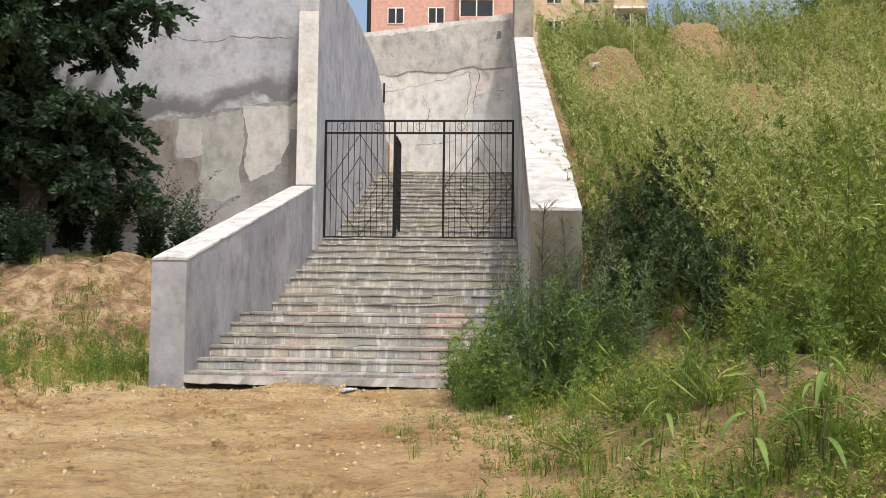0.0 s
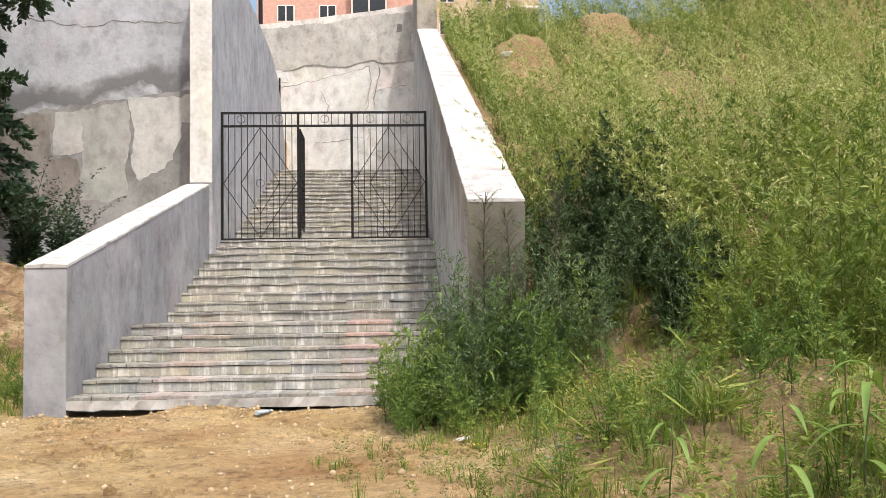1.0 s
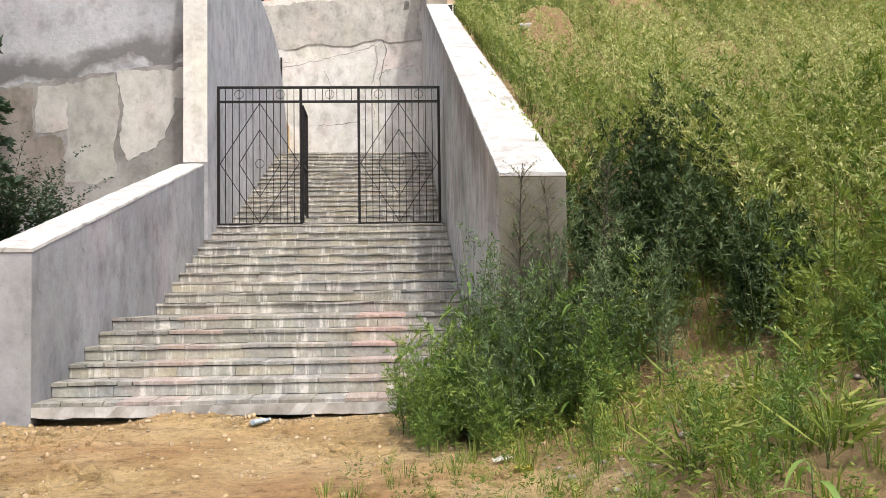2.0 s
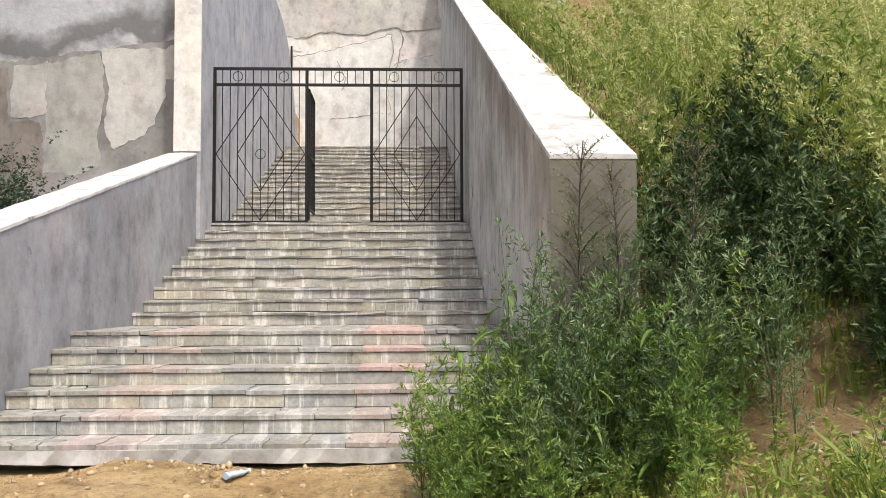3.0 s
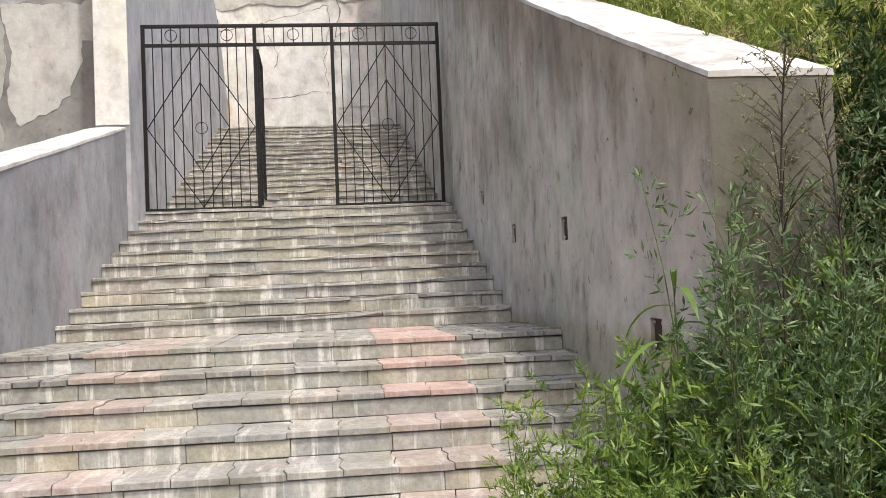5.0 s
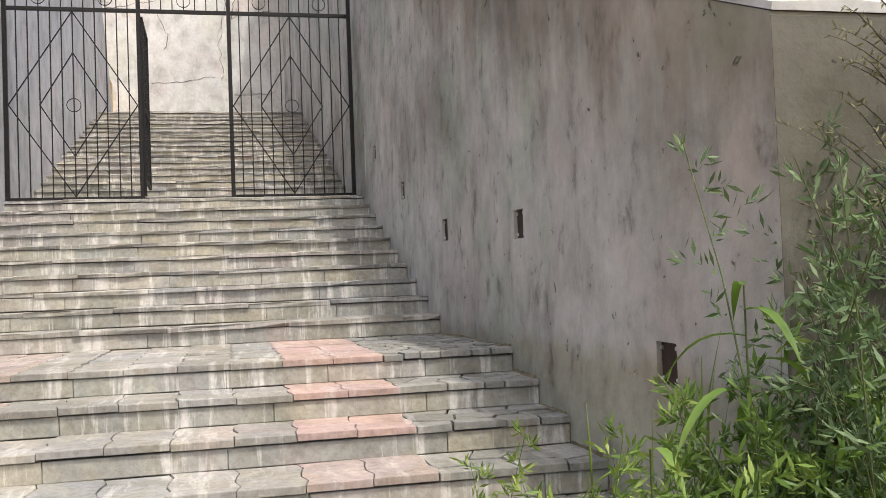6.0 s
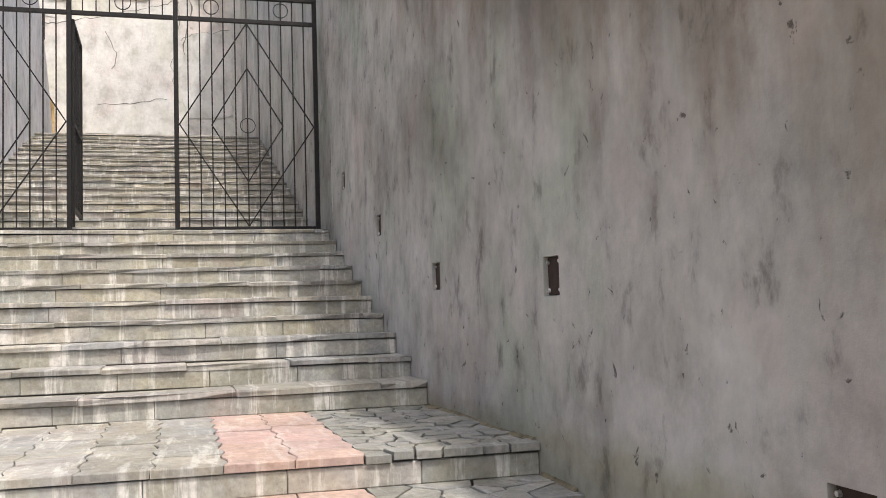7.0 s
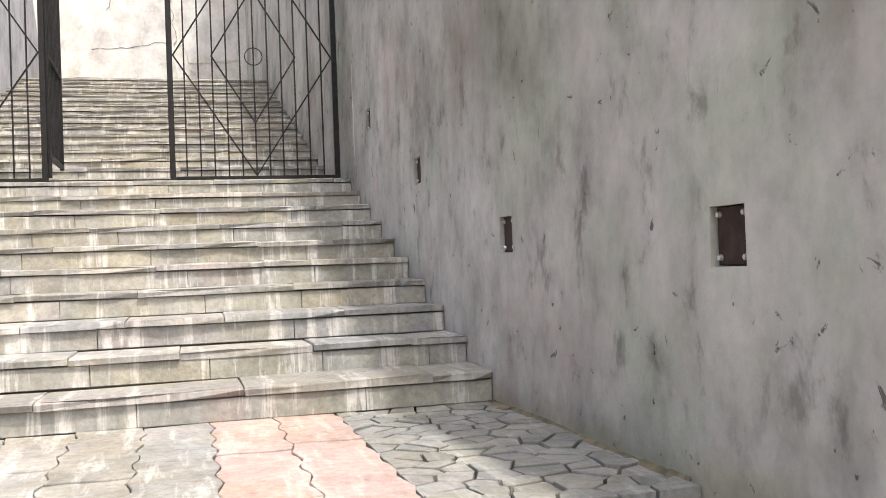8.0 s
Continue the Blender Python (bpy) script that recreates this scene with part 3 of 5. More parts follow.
# niche fittings: a rusty plate held by four bolts
for y, z in NICHES:
    bm = box(bmesh.new(), XR + 0.02, XR + 0.035, y - NW + 0.004, y + NW - 0.012, z - NH + 0.004, z + NH - 0.004, 0.003)
    plate = part("niche_plate", bm, M_RUST, wall_r, "rusty brown plate in a square niche")
    for dy, dz in ((-1, -1), (1, -1), (1, 1), (-1, 1)):
        bm = bmesh.new()
        bmesh.ops.create_cone(bm, cap_ends=True, segments=8, radius1=0.011, radius2=0.008, depth=0.012,
                              matrix=Matrix.Translation((XR + 0.015, y + dy * (NW - 0.028), z + dz * (NH - 0.026))) @ Matrix.Rotation(radians(-90), 4, 'Y'))
        part("bolt", bm, M_BOLT, plate)

bm = box(bmesh.new(), XR - 0.006, XR + 0.002, -0.33, -0.315, 2.62, 3.55, 0.002)
part("mortar_bead", bm, M_COPING, wall_r, "pale vertical bead of mortar by the gate")

# left parapet
wall_l = wall_with_niches("wall_left", [(-8.82, -0.8), (-0.92, -0.8), (-0.92, 3.52), (-8.82, 1.605)], [], XL, XL - 0.45, M_WALL_L)
tagged(wall_l, "low grey rendered parapet sloping up beside the steps", "wall", kind="structure")
coping("coping", XL - 0.45, XL, -8.83, 1.605, -0.92, 3.52, wall_l)

# high left wall beyond the parapet, with a curved falling top
top_l = [(-0.9, 8.3), (0.4, 8.5), (1.4, 8.6), (3.4, 8.72), (5.0, 8.68), (6.4, 8.62), (7.4, 8.56), (8.4, 8.45), (9.3, 8.2), (10.3, 7.5), (11.2, 6.5), (12.0, 5.0)]
wall_hl = wall_with_niches("wall_left_high", [(-0.9, -0.8), (14.9, -0.8), (14.9, 4.9)] + top_l[::-1], [], XL + 0.055, XL - 0.375, M_WALL_HL)
bm = box(bmesh.new(), XL - 0.372, XL + 0.052, -0.918, -0.902, 3.58, 7.3, 0.004)
part("end_render", bm, M_PATCH_WHITE, wall_hl, "whitewashed narrow wall end")
tagged(wall_hl, "tall grey rendered side wall with a falling curved top", "wall", kind="structure")

# big retaining wall that faces the waste ground
bm = box(bmesh.new(), -30, XL - 0.377, 0.0, 0.55, -0.8, 11.5)
wall_big = part("wall_retaining", bm, M_WALL_BIG)
tagged(wall_big, "high blue-grey retaining wall with patched plaster", "wall", kind="structure")

# back wall above the stair head
bm = bmesh.new()
lo = [(-5.5, 4.6), (3.6, 4.6), (3.6, 12.15), (1.5, 11.8), (0.2, 11.65), (-1.2, 11.45), (-2.6, 11.3), (-5.5, 11.0)]
va = [bm.verts.new((x, 14.4, z)) for x, z in lo]
vb = [bm.verts.new((x, 15.0, z)) for x, z in lo]
bm.faces.new(va)
bm.faces.new(vb[::-1])
for i in range(len(lo)):
    j = (i + 1) % len(lo)
    bm.faces.new((va[i], vb[i], vb[j], va[j]))
bmesh.ops.recalc_face_normals(bm, faces=bm.faces)
wall_back = part("wall_back", bm, M_WALL_BACK)
tagged(wall_back, "pale plastered wall with cracks at the stair head", "wall", kind="structure")


def patch(name, pts, y, mat, parent, label, seed, th=0.012, jag=0.045):
    """A skin of plaster with a broken outline, lying on a wall that faces -y."""
    rnd = random.Random(seed)
    loop = []
    gx = gz = 0.0
    for (x0, z0), (x1, z1) in zip(pts, pts[1:] + pts[:1]):
        n = max(2, int(math.hypot(x1 - x0, z1 - z0) / 0.07))
        for i in range(n):
            t = i / n
            gx, gz = 0.6 * gx + rnd.gauss(0, jag * 0.4), 0.6 * gz + rnd.gauss(0, jag * 0.4)
            loop.append((x0 + (x1 - x0) * t + gx, z0 + (z1 - z0) * t + gz))
    bm = bmesh.new()
    va = [bm.verts.new((x, y - th, z)) for x, z in loop]
    vb = [bm.verts.new((x, y + 0.01, z)) for x, z in loop]
    for t in tessellate([loop]):
        bm.faces.new([va[i] for i in t])
    for i in range(len(loop)):
        j = (i + 1) % len(loop)
        bm.faces.new((va[i], vb[i], vb[j], va[j]))
    bmesh.ops.recalc_face_normals(bm, faces=bm.faces)
    return part(name, bm, mat, parent, label)


# skin on the wall end: stained, and its colour darkened for shade under the weeds
patch("end_render", [(2.9262, 0.0), (3.528, 0.0), (3.528, 2.2), (2.9262, 2.2)], -9.35, M_END_SHADE, wall_r, "brown-stained render on the wall end, darkened as weed shade", 21, 0.003, 0.0003)
patch("plaster_field", [(-7.6, 5.05), (-4.6, 5.2), (-3.3, 5.42), (-1.8, 5.62), (-1.8, 2.6), (-7.6, 2.6)], 0.0, M_PATCH_DARK, wall_big, "darker bare plaster below the damp band", 13, 0.002, 0.05)
patch("plaster_patch", [(-3.2, 5.42), (-2.2, 5.5), (-1.85, 5.52), (-1.85, 5.0), (-2.15, 4.98), (-2.2, 4.5), (-2.45, 4.0), (-2.95, 3.75), (-3.15, 4.1), (-3.05, 4.8)], 0.0, M_PATCH_PALE, wall_big, "pale torn plaster patch", 3, 0.009)
patch("plaster_patch", [(-4.65, 5.14), (-4.1, 5.2), (-4.1, 4.4), (-4.35, 4.3), (-4.68, 4.26)], 0.0, M_PATCH_PALE, wall_big, "pale torn plaster patch", 4, 0.008)
patch("plaster_patch", [(-4.08, 5.2), (-3.75, 5.26), (-3.24, 5.36), (-3.14, 4.75), (-3.22, 4.1), (-3.2, 3.5), (-3.6, 3.3), (-4.15, 3.35), (-4.1, 4.3)], 0.0, M_PATCH_GREY, wall_big, "greenish grey plaster patch", 14, 0.007)
patch("plaster_patch", [(-7.5, 5.0), (-4.75, 5.1), (-4.7, 4.2), (-4.2, 4.25), (-4.15, 3.3), (-4.8, 2.9), (-7.5, 2.8)], 0.0, M_PATCH_BROWN, wall_big, "brownish bare plaster", 5, 0.005)
patch("plaster_patch", [(-1.9, 9.0), (-0.9, 9.15), (1.3, 9.75), (1.35, 9.2), (1.15, 8.2), (1.25, 7.2), (1.3, 5.2), (-1.9, 5.2)], 14.4, M_PATCH_WHITE, wall_back, "pale smooth plaster field", 8, 0.03)
patch("plaster_patch", [(1.55, 8.9), (2.7, 9.1), (2.7, 6.8), (1.6, 6.7), (1.35, 7.6)], 14.4, M_PATCH_WHITE, wall_back, "pale smooth plaster field", 9, 0.02)
patch("plaster_patch", [(-2.6, 9.3), (-1.6, 9.2), (-1.4, 11.1), (-2.6, 11.0)], 14.4, M_PATCH_WHITE, wall_back, "pale smooth plaster field", 10, 0.015)
def crack(pts, y, w, parent, seed):
    """A wandering crack filled with dirt, on a wall that faces -y."""
    rnd = random.Random(seed)
    line = []
    for (x0, z0), (x1, z1) in zip(pts, pts[1:]):
        n = max(2, int(math.hypot(x1 - x0, z1 - z0) / 0.12))
        line += [(x0 + (x1 - x0) * i / n + rnd.gauss(0, 0.025), z0 + (z1 - z0) * i / n + rnd.gauss(0, 0.025)) for i in range(n)]
    bm = bmesh.new()
    rows = []
    for i, (x, z) in enumerate(line):
        xa, za = line[max(i - 1, 0)]
        xb, zb = line[min(i + 1, len(line) - 1)]
        d = math.hypot(xb - xa, zb - za) or 1
        k = w * rnd.uniform(0.35, 1.2) / 2 / d
        nx, nz = -(zb - za) * k, (xb - xa) * k
        rows.append([bm.verts.new(p) for p in ((x + nx, y, z + nz), (x, y - 0.002, z), (x - nx, y, z - nz))])
    for p, q in zip(rows, rows[1:]):
        bm.faces.new((p[0], p[1], q[1], q[0]))
        bm.faces.new((p[1], p[2], q[2], q[1]))
    part("crack", bm, M_CRACK, parent, "dirty crack in the plaster")


patch("plaster_patch", [(-5.2, 9.75), (-2.5, 9.78), (-1.7, 9.62), (-0.6, 9.85), (0.4, 9.72), (1.4, 10.0), (2.0, 9.85), (2.88, 9.95), (2.88, 11.75), (1.5, 11.62), (0.2, 11.45), (-1.2, 11.25), (-2.6, 11.1), (-5.2, 10.85)], 14.4, M_BAND, wall_back, "grey weathered band below the wall top", 33, 0.034, 0.06)
patch("plaster_hole", [(2.3, 11.0), (2.48, 11.05), (2.5, 11.3), (2.34, 11.32)], 14.4, M_CRACK, wall_back, "dark broken hole in the plaster", 34, 0.037, 0.02)
crack([(1.62, 9.95), (1.7, 9.5), (1.5, 8.9), (1.45, 8.2)], 14.365, 0.035, wall_back, 12)
crack([(-1.9, 9.02), (-0.9, 9.17), (0.2, 9.45), (1.33, 9.78), (1.38, 9.2), (1.2, 8.2), (1.3, 7.2)], 14.365, 0.02, wall_back, 1)
crack([(1.35, 8.75), (1.7, 8.95), (2.8, 9.1)], 14.37, 0.018, wall_back, 2)
crack([(-2.7, 9.35), (-1.9, 9.02)], 14.38, 0.02, wall_back, 3)
crack([(-0.6, 7.0), (0.4, 7.1), (1.2, 7.25)], 14.365, 0.022, wall_back, 9)
crack([(-0.4, 8.9), (-0.15, 8.3), (-0.3, 7.8)], 14.365, 0.02, wall_back, 10)
crack([(-5.8, 6.95), (-5.0, 7.05), (-4.0, 6.9), (-3.2, 7.05), (-2.0, 6.95)], -0.004, 0.018, wall_big, 6)
bm = bmesh.new()
bar(bm, (-1.87, 14.33, 8.6), (-1.87, 14.33, 9.35), 0.06)
tagged(part("drain_pipe", bm, M_IRON), "short black drain pipe against the plastered wall", "pipe")


# ---------------------------------------------------------------- stairs
def build_stairs():
    noses = NOSE_LOW + NOSE_UP + NOSE_TOP
    prof = [(-8.5, -0.6)]
    z = -0.6
    for y, nz in noses:
        y = max(y, -8.545)
        prof += [(y + 0.045, z), (y + 0.045, nz - 0.04)]
        z = nz - 0.04
    prof += [(14.39, z), (14.39, -0.6)]
    clean = [prof[0]]
    for p in prof[1:]:
        if p != clean[-1]:
            clean.append(p)
    bm = bmesh.new()
    a = [bm.verts.new((XL + 0.001, y, z)) for y, z in clean]
    b = [bm.verts.new((XR - 0.001, y, z)) for y, z in clean]
    for i in range(len(clean)):
        j = (i + 1) % len(clean)
        bm.faces.new((a[i], b[i], b[j], a[j]))
    for t in tessellate([clean]):
        bm.faces.new([a[i] for i in t])
        bm.faces.new([b[i] for i in reversed(t)])
    bmesh.ops.recalc_face_normals(bm, faces=bm.faces)
    st = part("stairs", bm, M_CORE)
    return tagged(st, "worn stone-clad concrete stairway with two flights", "stairs", kind="structure")


stairs = build_stairs()


def dirt_seam(y0, y1, z, wide, high, seed):
    """Washed-in dirt along the foot of the wall: an uneven low wedge."""
    rnd = random.Random(seed)
    n = int((y1 - y0) / 0.04)
    bm = bmesh.new()
    rows = []
    for i in range(n + 1):
        y = y0 + (y1 - y0) * i / n
        w = wide * (0.55 + 0.3 * math.sin(3.1 * y + seed) + 0.35 * rnd.random())
        h = high * (0.6 + 0.3 * math.sin(4.7 * y) + 0.35 * rnd.random())
        rows.append([bm.verts.new(p) for p in ((XR - 0.001, y, z + h), (XR - w * 0.45, y, z + h * 0.4), (XR - w, y, z - 0.002), (XR - 0.001, y, z - 0.01))])
    for p, q in zip(rows, rows[1:]):
        for k in range(4):
            bm.faces.new((p[k], p[(k + 1) % 4], q[(k + 1) % 4], q[k]))
    bm.faces.new(rows[0])
    bm.faces.new(rows[-1][::-1])
    bmesh.ops.recalc_face_normals(bm, faces=bm.faces)
    part("dirt_seam", bm, M_MOSS, stairs, "brown mossy dirt along the foot of the wall")


dirt_seam(NOSE_LOW[5][0] + 0.05, NOSE_UP[0][0] - 0.01, LAND_Z, 0.025, 0.018, 1)
dirt_seam(NOSE_UP[0][0] - 0.3, NOSE_UP[0][0] - 0.012, LAND_Z, 0.1, 0.014, 5)
for k in range(1, 5):
    dirt_seam(NOSE_LOW[k][0] + 0.06, NOSE_LOW[k + 1][0] - 0.01, NOSE_LOW[k][1], 0.025, 0.018, k + 7)
rk = random.Random(8)
bm = bmesh.new()
rows = []
for i in range(45):
    x = XL - 0.0 + (XR - XL) * i / 44
    rows.append([bm.verts.new(p) for p in ((x, -8.815 + rk.gauss(0, 0.008), 0.055 + rk.gauss(0, 0.006)), (x, -8.825 + rk.gauss(0, 0.006), 0.162), (x, -8.3, 0.162), (x, -8.3, 0.055))])
for p, q in zip(rows, rows[1:]):
    for k in range(4):
        bm.faces.new((p[k], p[(k + 1) % 4], q[(k + 1) % 4], q[k]))
bm.faces.new(rows[0])
bm.faces.new(rows[-1][::-1])
bmesh.ops.recalc_face_normals(bm, faces=bm.faces)
part("bottom_slab", bm, M_COPING, stairs, "pale overhanging bottom slab with a gap beneath")


def slab_mesh(w, d, h, rnd, jag=0.006, bev=0.008):
    """A worn slab, centred in x, from y 0 to d, top at z 0."""
    bm = bmesh.new()
    rows = []
    for z, s in ((-h, 0.0), (-bev, 0.0), (0.0, bev)):
        rows.append([bm.verts.new((sx * (w / 2 - s * 0.5) + rnd.gauss(0, jag * 0.2), yy + rnd.gauss(0, jag), z + (rnd.gauss(0, 0.0025) if z == 0 else 0)))
                     for sx, yy in ((-1, s), (-0.3, s), (0.35, s), (1, s), (1, d - s), (-1, d - s))])
    for p, q in zip(rows, rows[1:]):
        for i in range(6):
            j = (i + 1) % 6
            bm.faces.new((p[i], p[j], q[j], q[i]))
    bm.faces.new(rows[-1])
    bm.faces.new(rows[0][::-1])
    me = bpy.data.meshes.new("slab")
    bm.normal_update()
    bm.to_mesh(me)
    bm.free()
    return me


def lay_treads(noses, ends, rnd):
    """Tread slabs along every nose; ends: y where each tread meets the next riser."""
    widths = (0.55, 0.7, 0.95)
    for k, (y, z) in enumerate(noses):
        d = ends[k] - y
        meshes = {w: [slab_mesh(w - 0.003, d - 0.004, 0.038, rnd) for _ in range(2)] for w in widths}
        x = XL + 0.004
        while x < XR - 0.05:
            w = rnd.choice(widths)
            cx = x + w / 2
            w_left = XR - 0.004 - x
            if w_left < w + 0.15:
                me = slab_mesh(w_left - 0.003, d - 0.004, 0.038, rnd)
                w = w_left
                cx = x + w / 2
            else:
                me = rnd.choice(meshes[w])
            if not me.materials:
                me.materials.append(M_TREAD)
            ob = new("tread_slab", me)
            ob.parent = stairs
            ob.location = (cx, y - 0.012 + rnd.gauss(0, 0.004), z + rnd.gauss(0, 0.003))
            ob.rotation_euler = (rnd.gauss(0, 0.006), rnd.gauss(0, 0.005), rnd.gauss(0, 0.004))
            x += w


def lay_risers(noses, below, rnd):
    widths = (0.6, 0.85, 1.1)
    for k, (y, z) in enumerate(noses):
        h = z - 0.04 - below[k]
        me_by = {}
        for w in widths:
            bm = box(bmesh.new(), -w / 2 + 0.0015, w / 2 - 0.0015, 0.0, 0.03, -h + 0.002, -0.003, 0.004)
            me = bpy.data.meshes.new("riser_tile")
            bm.to_mesh(me)
            bm.free()
            me.materials.append(M_RISER)
            me_by[w] = me
        x = XL + 0.004
        while x < XR - 0.05:
            w = rnd.choice(widths)
            left = XR - 0.004 - x
            s = 1.0
            if left < w + 0.2:
                s = left / w
            ob = new("riser_tile", me_by[w])
            ob.parent = stairs
            ob.location = (x + w * s / 2, y + 0.003 + rnd.gauss(0, 0.002), z - 0.04)
            ob.scale = (s, 1, 1)
            x += w * s


# ---------------------------------------------------------------- gate
def build_gate():
    gate = new("gate")
    gate.location = (0, 0, GATE_Z)
    H, T = 2.60, 2.33                     # top of the frame, rail under the frieze
    xa, xb, xc, xd = -1.318, 0.215, 1.30, 2.81

    def piece(name, fn, label=""):
        bm = bmesh.new()
        fn(bm)
        ob = part(name, bm, M_IRON, gate, label)
        return ob

    for x, w in ((xa, 0.05), (xb, 0.05), (xc, 0.05), (xd, 0.05)):
        piece("post", lambda bm: box(bm, x - w / 2, x + w / 2, -0.025, 0.025, 0.0, H - 0.026, 0.004))
    piece("top_rail", lambda bm: box(bm, xa - 0.025, xd + 0.025, -0.025, 0.025, H - 0.025, H + 0.02, 0.004))
    for a, b in ((xa, xb), (xb, xc), (xc, xd)):
        piece("rail", lambda bm: box(bm, a + 0.026, b - 0.026, -0.022, 0.022, T - 0.025, T + 0.02, 0.003))
    for a, b in ((xa, xb), (xc, xd)):
        piece("bottom_rail", lambda bm: box(bm, a + 0.026, b - 0.026, -0.018, 0.018, 0.012, 0.042, 0.003))
    piece("threshold_bar", lambda bm: box(bm, xb + 0.026, xc - 0.026, -0.018, 0.018, 0.0, 0.022, 0.003))
    for a, b, n, rings in ((xa, xb, 11, (2, 8)), (xb, xc, 7, (3,)), (xc, xd, 11, (2, 8))):
        for i in range(n):
            x = a + (b - a) * (i + 1) / (n + 1)
            piece("frieze_bar", lambda bm: bar(bm, (x, 0, T + 0.021), (x, 0, H - 0.026), 0.013))
            if n == 11:
                piece("upright_bar", lambda bm: bar(bm, (x, 0, 0.043), (x, 0, T - 0.026), 0.014))
        for i in rings:
            x = a + (b - a) * (i + 1) / (n + 1)
            piece("ring", lambda bm: ring(bm, (x, -0.014, (T + H) / 2), 0.085, 0.008))
    for a, b in ((xa, xb), (xc, xd)):
        m = (a + b) / 2
        zc = 1.155
        for dx, dt, db in (((b - a) / 2 - 0.03, T - 0.03 - zc, zc - 0.045), (0.385, 0.64, 0.62)):
            for p, q in (((m, zc + dt), (m + dx, zc)), ((m + dx, zc), (m, zc - db)), ((m, zc - db), (m - dx, zc)), ((m - dx, zc), (m, zc + dt))):
                piece("diamond_bar", lambda bm: bar(bm, (p[0], -0.014, p[1]), (q[0], -0.014, q[1]), 0.014))
        piece("ring", lambda bm: ring(bm, (m, -0.016, zc), 0.085, 0.008))
    # the middle leaf stands open, turned inwards
    leaf = new("leaf")
    leaf.parent = gate
    leaf.location = (xb + 0.03, 0.03, 0.0)
    leaf.rotation_euler = (0, 0, radians(90.8))

    def lp(name, fn):
        bm = bmesh.new()
        fn(bm)
        return part(name, bm, M_IRON, leaf)
    W, LT = 1.0, 2.27
    for x in (0.02, W):
        lp("stile", lambda bm: box(bm, x - 0.02, x + 0.02, -0.02, 0.02, 0.22 if x == W else 0.05, LT, 0.003))
    for z in (0.25, 1.15, LT - 0.02):
        lp("leaf_rail", lambda bm: box(bm, 0.041, W - 0.021, -0.018, 0.018, z - 0.02, z + 0.02, 0.003))
    for i in range(8):
        x = 0.04 + (W - 0.06) * (i + 1) / 9
        for z0, z1 in ((0.271, 1.129), (1.171, LT - 0.041)):
            lp("upright_bar", lambda bm: bar(bm, (x, 0, z0), (x, 0, z1), 0.014))
    gate["label"] = "black wrought-iron gate with diamond bars, middle leaf open"
    gate["category"] = "gate"
    return gate


build_gate()
# ---------------------------------------------------------------- buildings on the plateau
def window(parent, x, y, z, w, h):
    fr = part("window", box(bmesh.new(), x - w / 2, x + w / 2, y - 0.06, y + 0.05, z, z + h, 0.02), M_WHITE, parent)
    part("pane", box(bmesh.new(), x - w / 2 + 0.1, x - 0.06, y - 0.09, y - 0.062, z + 0.1, z + h - 0.1), M_GLASS, fr)
    part("pane", box(bmesh.new(), x + 0.06, x + w / 2 - 0.1, y - 0.09, y - 0.062, z + 0.1, z + h - 0.1), M_GLASS, fr)
    return fr


def apartment_house(x0, x1, y, z0, storeys, mat, label, first, gap):
    h = new("apartment_house")
    h.location = (0, 0, 0)
    zt = z0 + 3.0 * storeys
    part("wall", box(bmesh.new(), x0, x1, y, y + 12, z0, zt, 0.05), mat, h)
    part("roof", box(bmesh.new(), x0 - 0.4, x1 + 0.4, y - 0.5, y + 12.4, zt + 0.002, zt + 0.5, 0.05), M_WHITE, h)
    for s in range(storeys):
        x = x0 + first
        k = 0
        while x < x1 - 1.2:
            if k % 3 == 2:
                b = part("balcony", box(bmesh.new(), x - 1.5, x + 1.5, y - 1.3, y - 0.01, z0 + 3 * s + 0.3, z0 + 3 * s + 1.3, 0.04), mat, h)
                part("slab", box(bmesh.new(), x - 1.6, x + 1.6, y - 1.4, y - 0.01, z0 + 3 * s + 0.12, z0 + 3 * s + 0.298, 0.02), M_WHITE, b)
                part("pane", box(bmesh.new(), x - 1.45, x + 1.45, y - 1.2, y - 1.1, z0 + 3 * s + 1.302, z0 + 3 * s + 2.7), M_GLASS, b)
                for q in (-1.45, 0, 1.45):
                    part("frame", box(bmesh.new(), x + q - 0.05, x + q + 0.05, y - 1.25, y - 1.202, z0 + 3 * s + 1.302, z0 + 3 * s + 2.7), M_WHITE, b)
            else:
                window(h, x, y, z0 + 3 * s + 1.0, 1.5, 1.5)
            x += gap
            k += 1
    h["label"], h["category"] = label, "building"
    return h


apartment_house(-9.5, 4.6, 62.0, 9.9, 7, M_BRICK, "pink brick apartment house with glazed balconies", 2.5, 3.6)
apartment_house(5.2, 15.6, 66.0, 9.9, 9, M_OCHRE, "ochre plastered apartment house", 2.0, 3.4)
bm = bmesh.new()
bmesh.ops.create_cone(bm, cap_ends=True, segments=10, radius1=0.11, radius2=0.08, depth=9, matrix=Matrix.Translation((-3.6, 22, 14.3)))
tagged(part("utility_pole", bm, M_IRON), "thin dark utility pole on the plateau", "pole")


# ---------------------------------------------------------------- plants
R = np.random.default_rng(7)


def leaf_quads(base, direc, side, length, width):
    """Pointed leaves as two triangles each: arrays of base, direction, side, length and width."""
    tip = base + direc * length[:, None]
    mid = base + direc * (length * 0.45)[:, None]
    a = mid + side * width[:, None] / 2
    b = mid - side * width[:, None] / 2
    v = np.stack([base, a, tip, b], 1).reshape(-1, 3)
    f = np.arange(len(base) * 4).reshape(-1, 4)
    return v, f


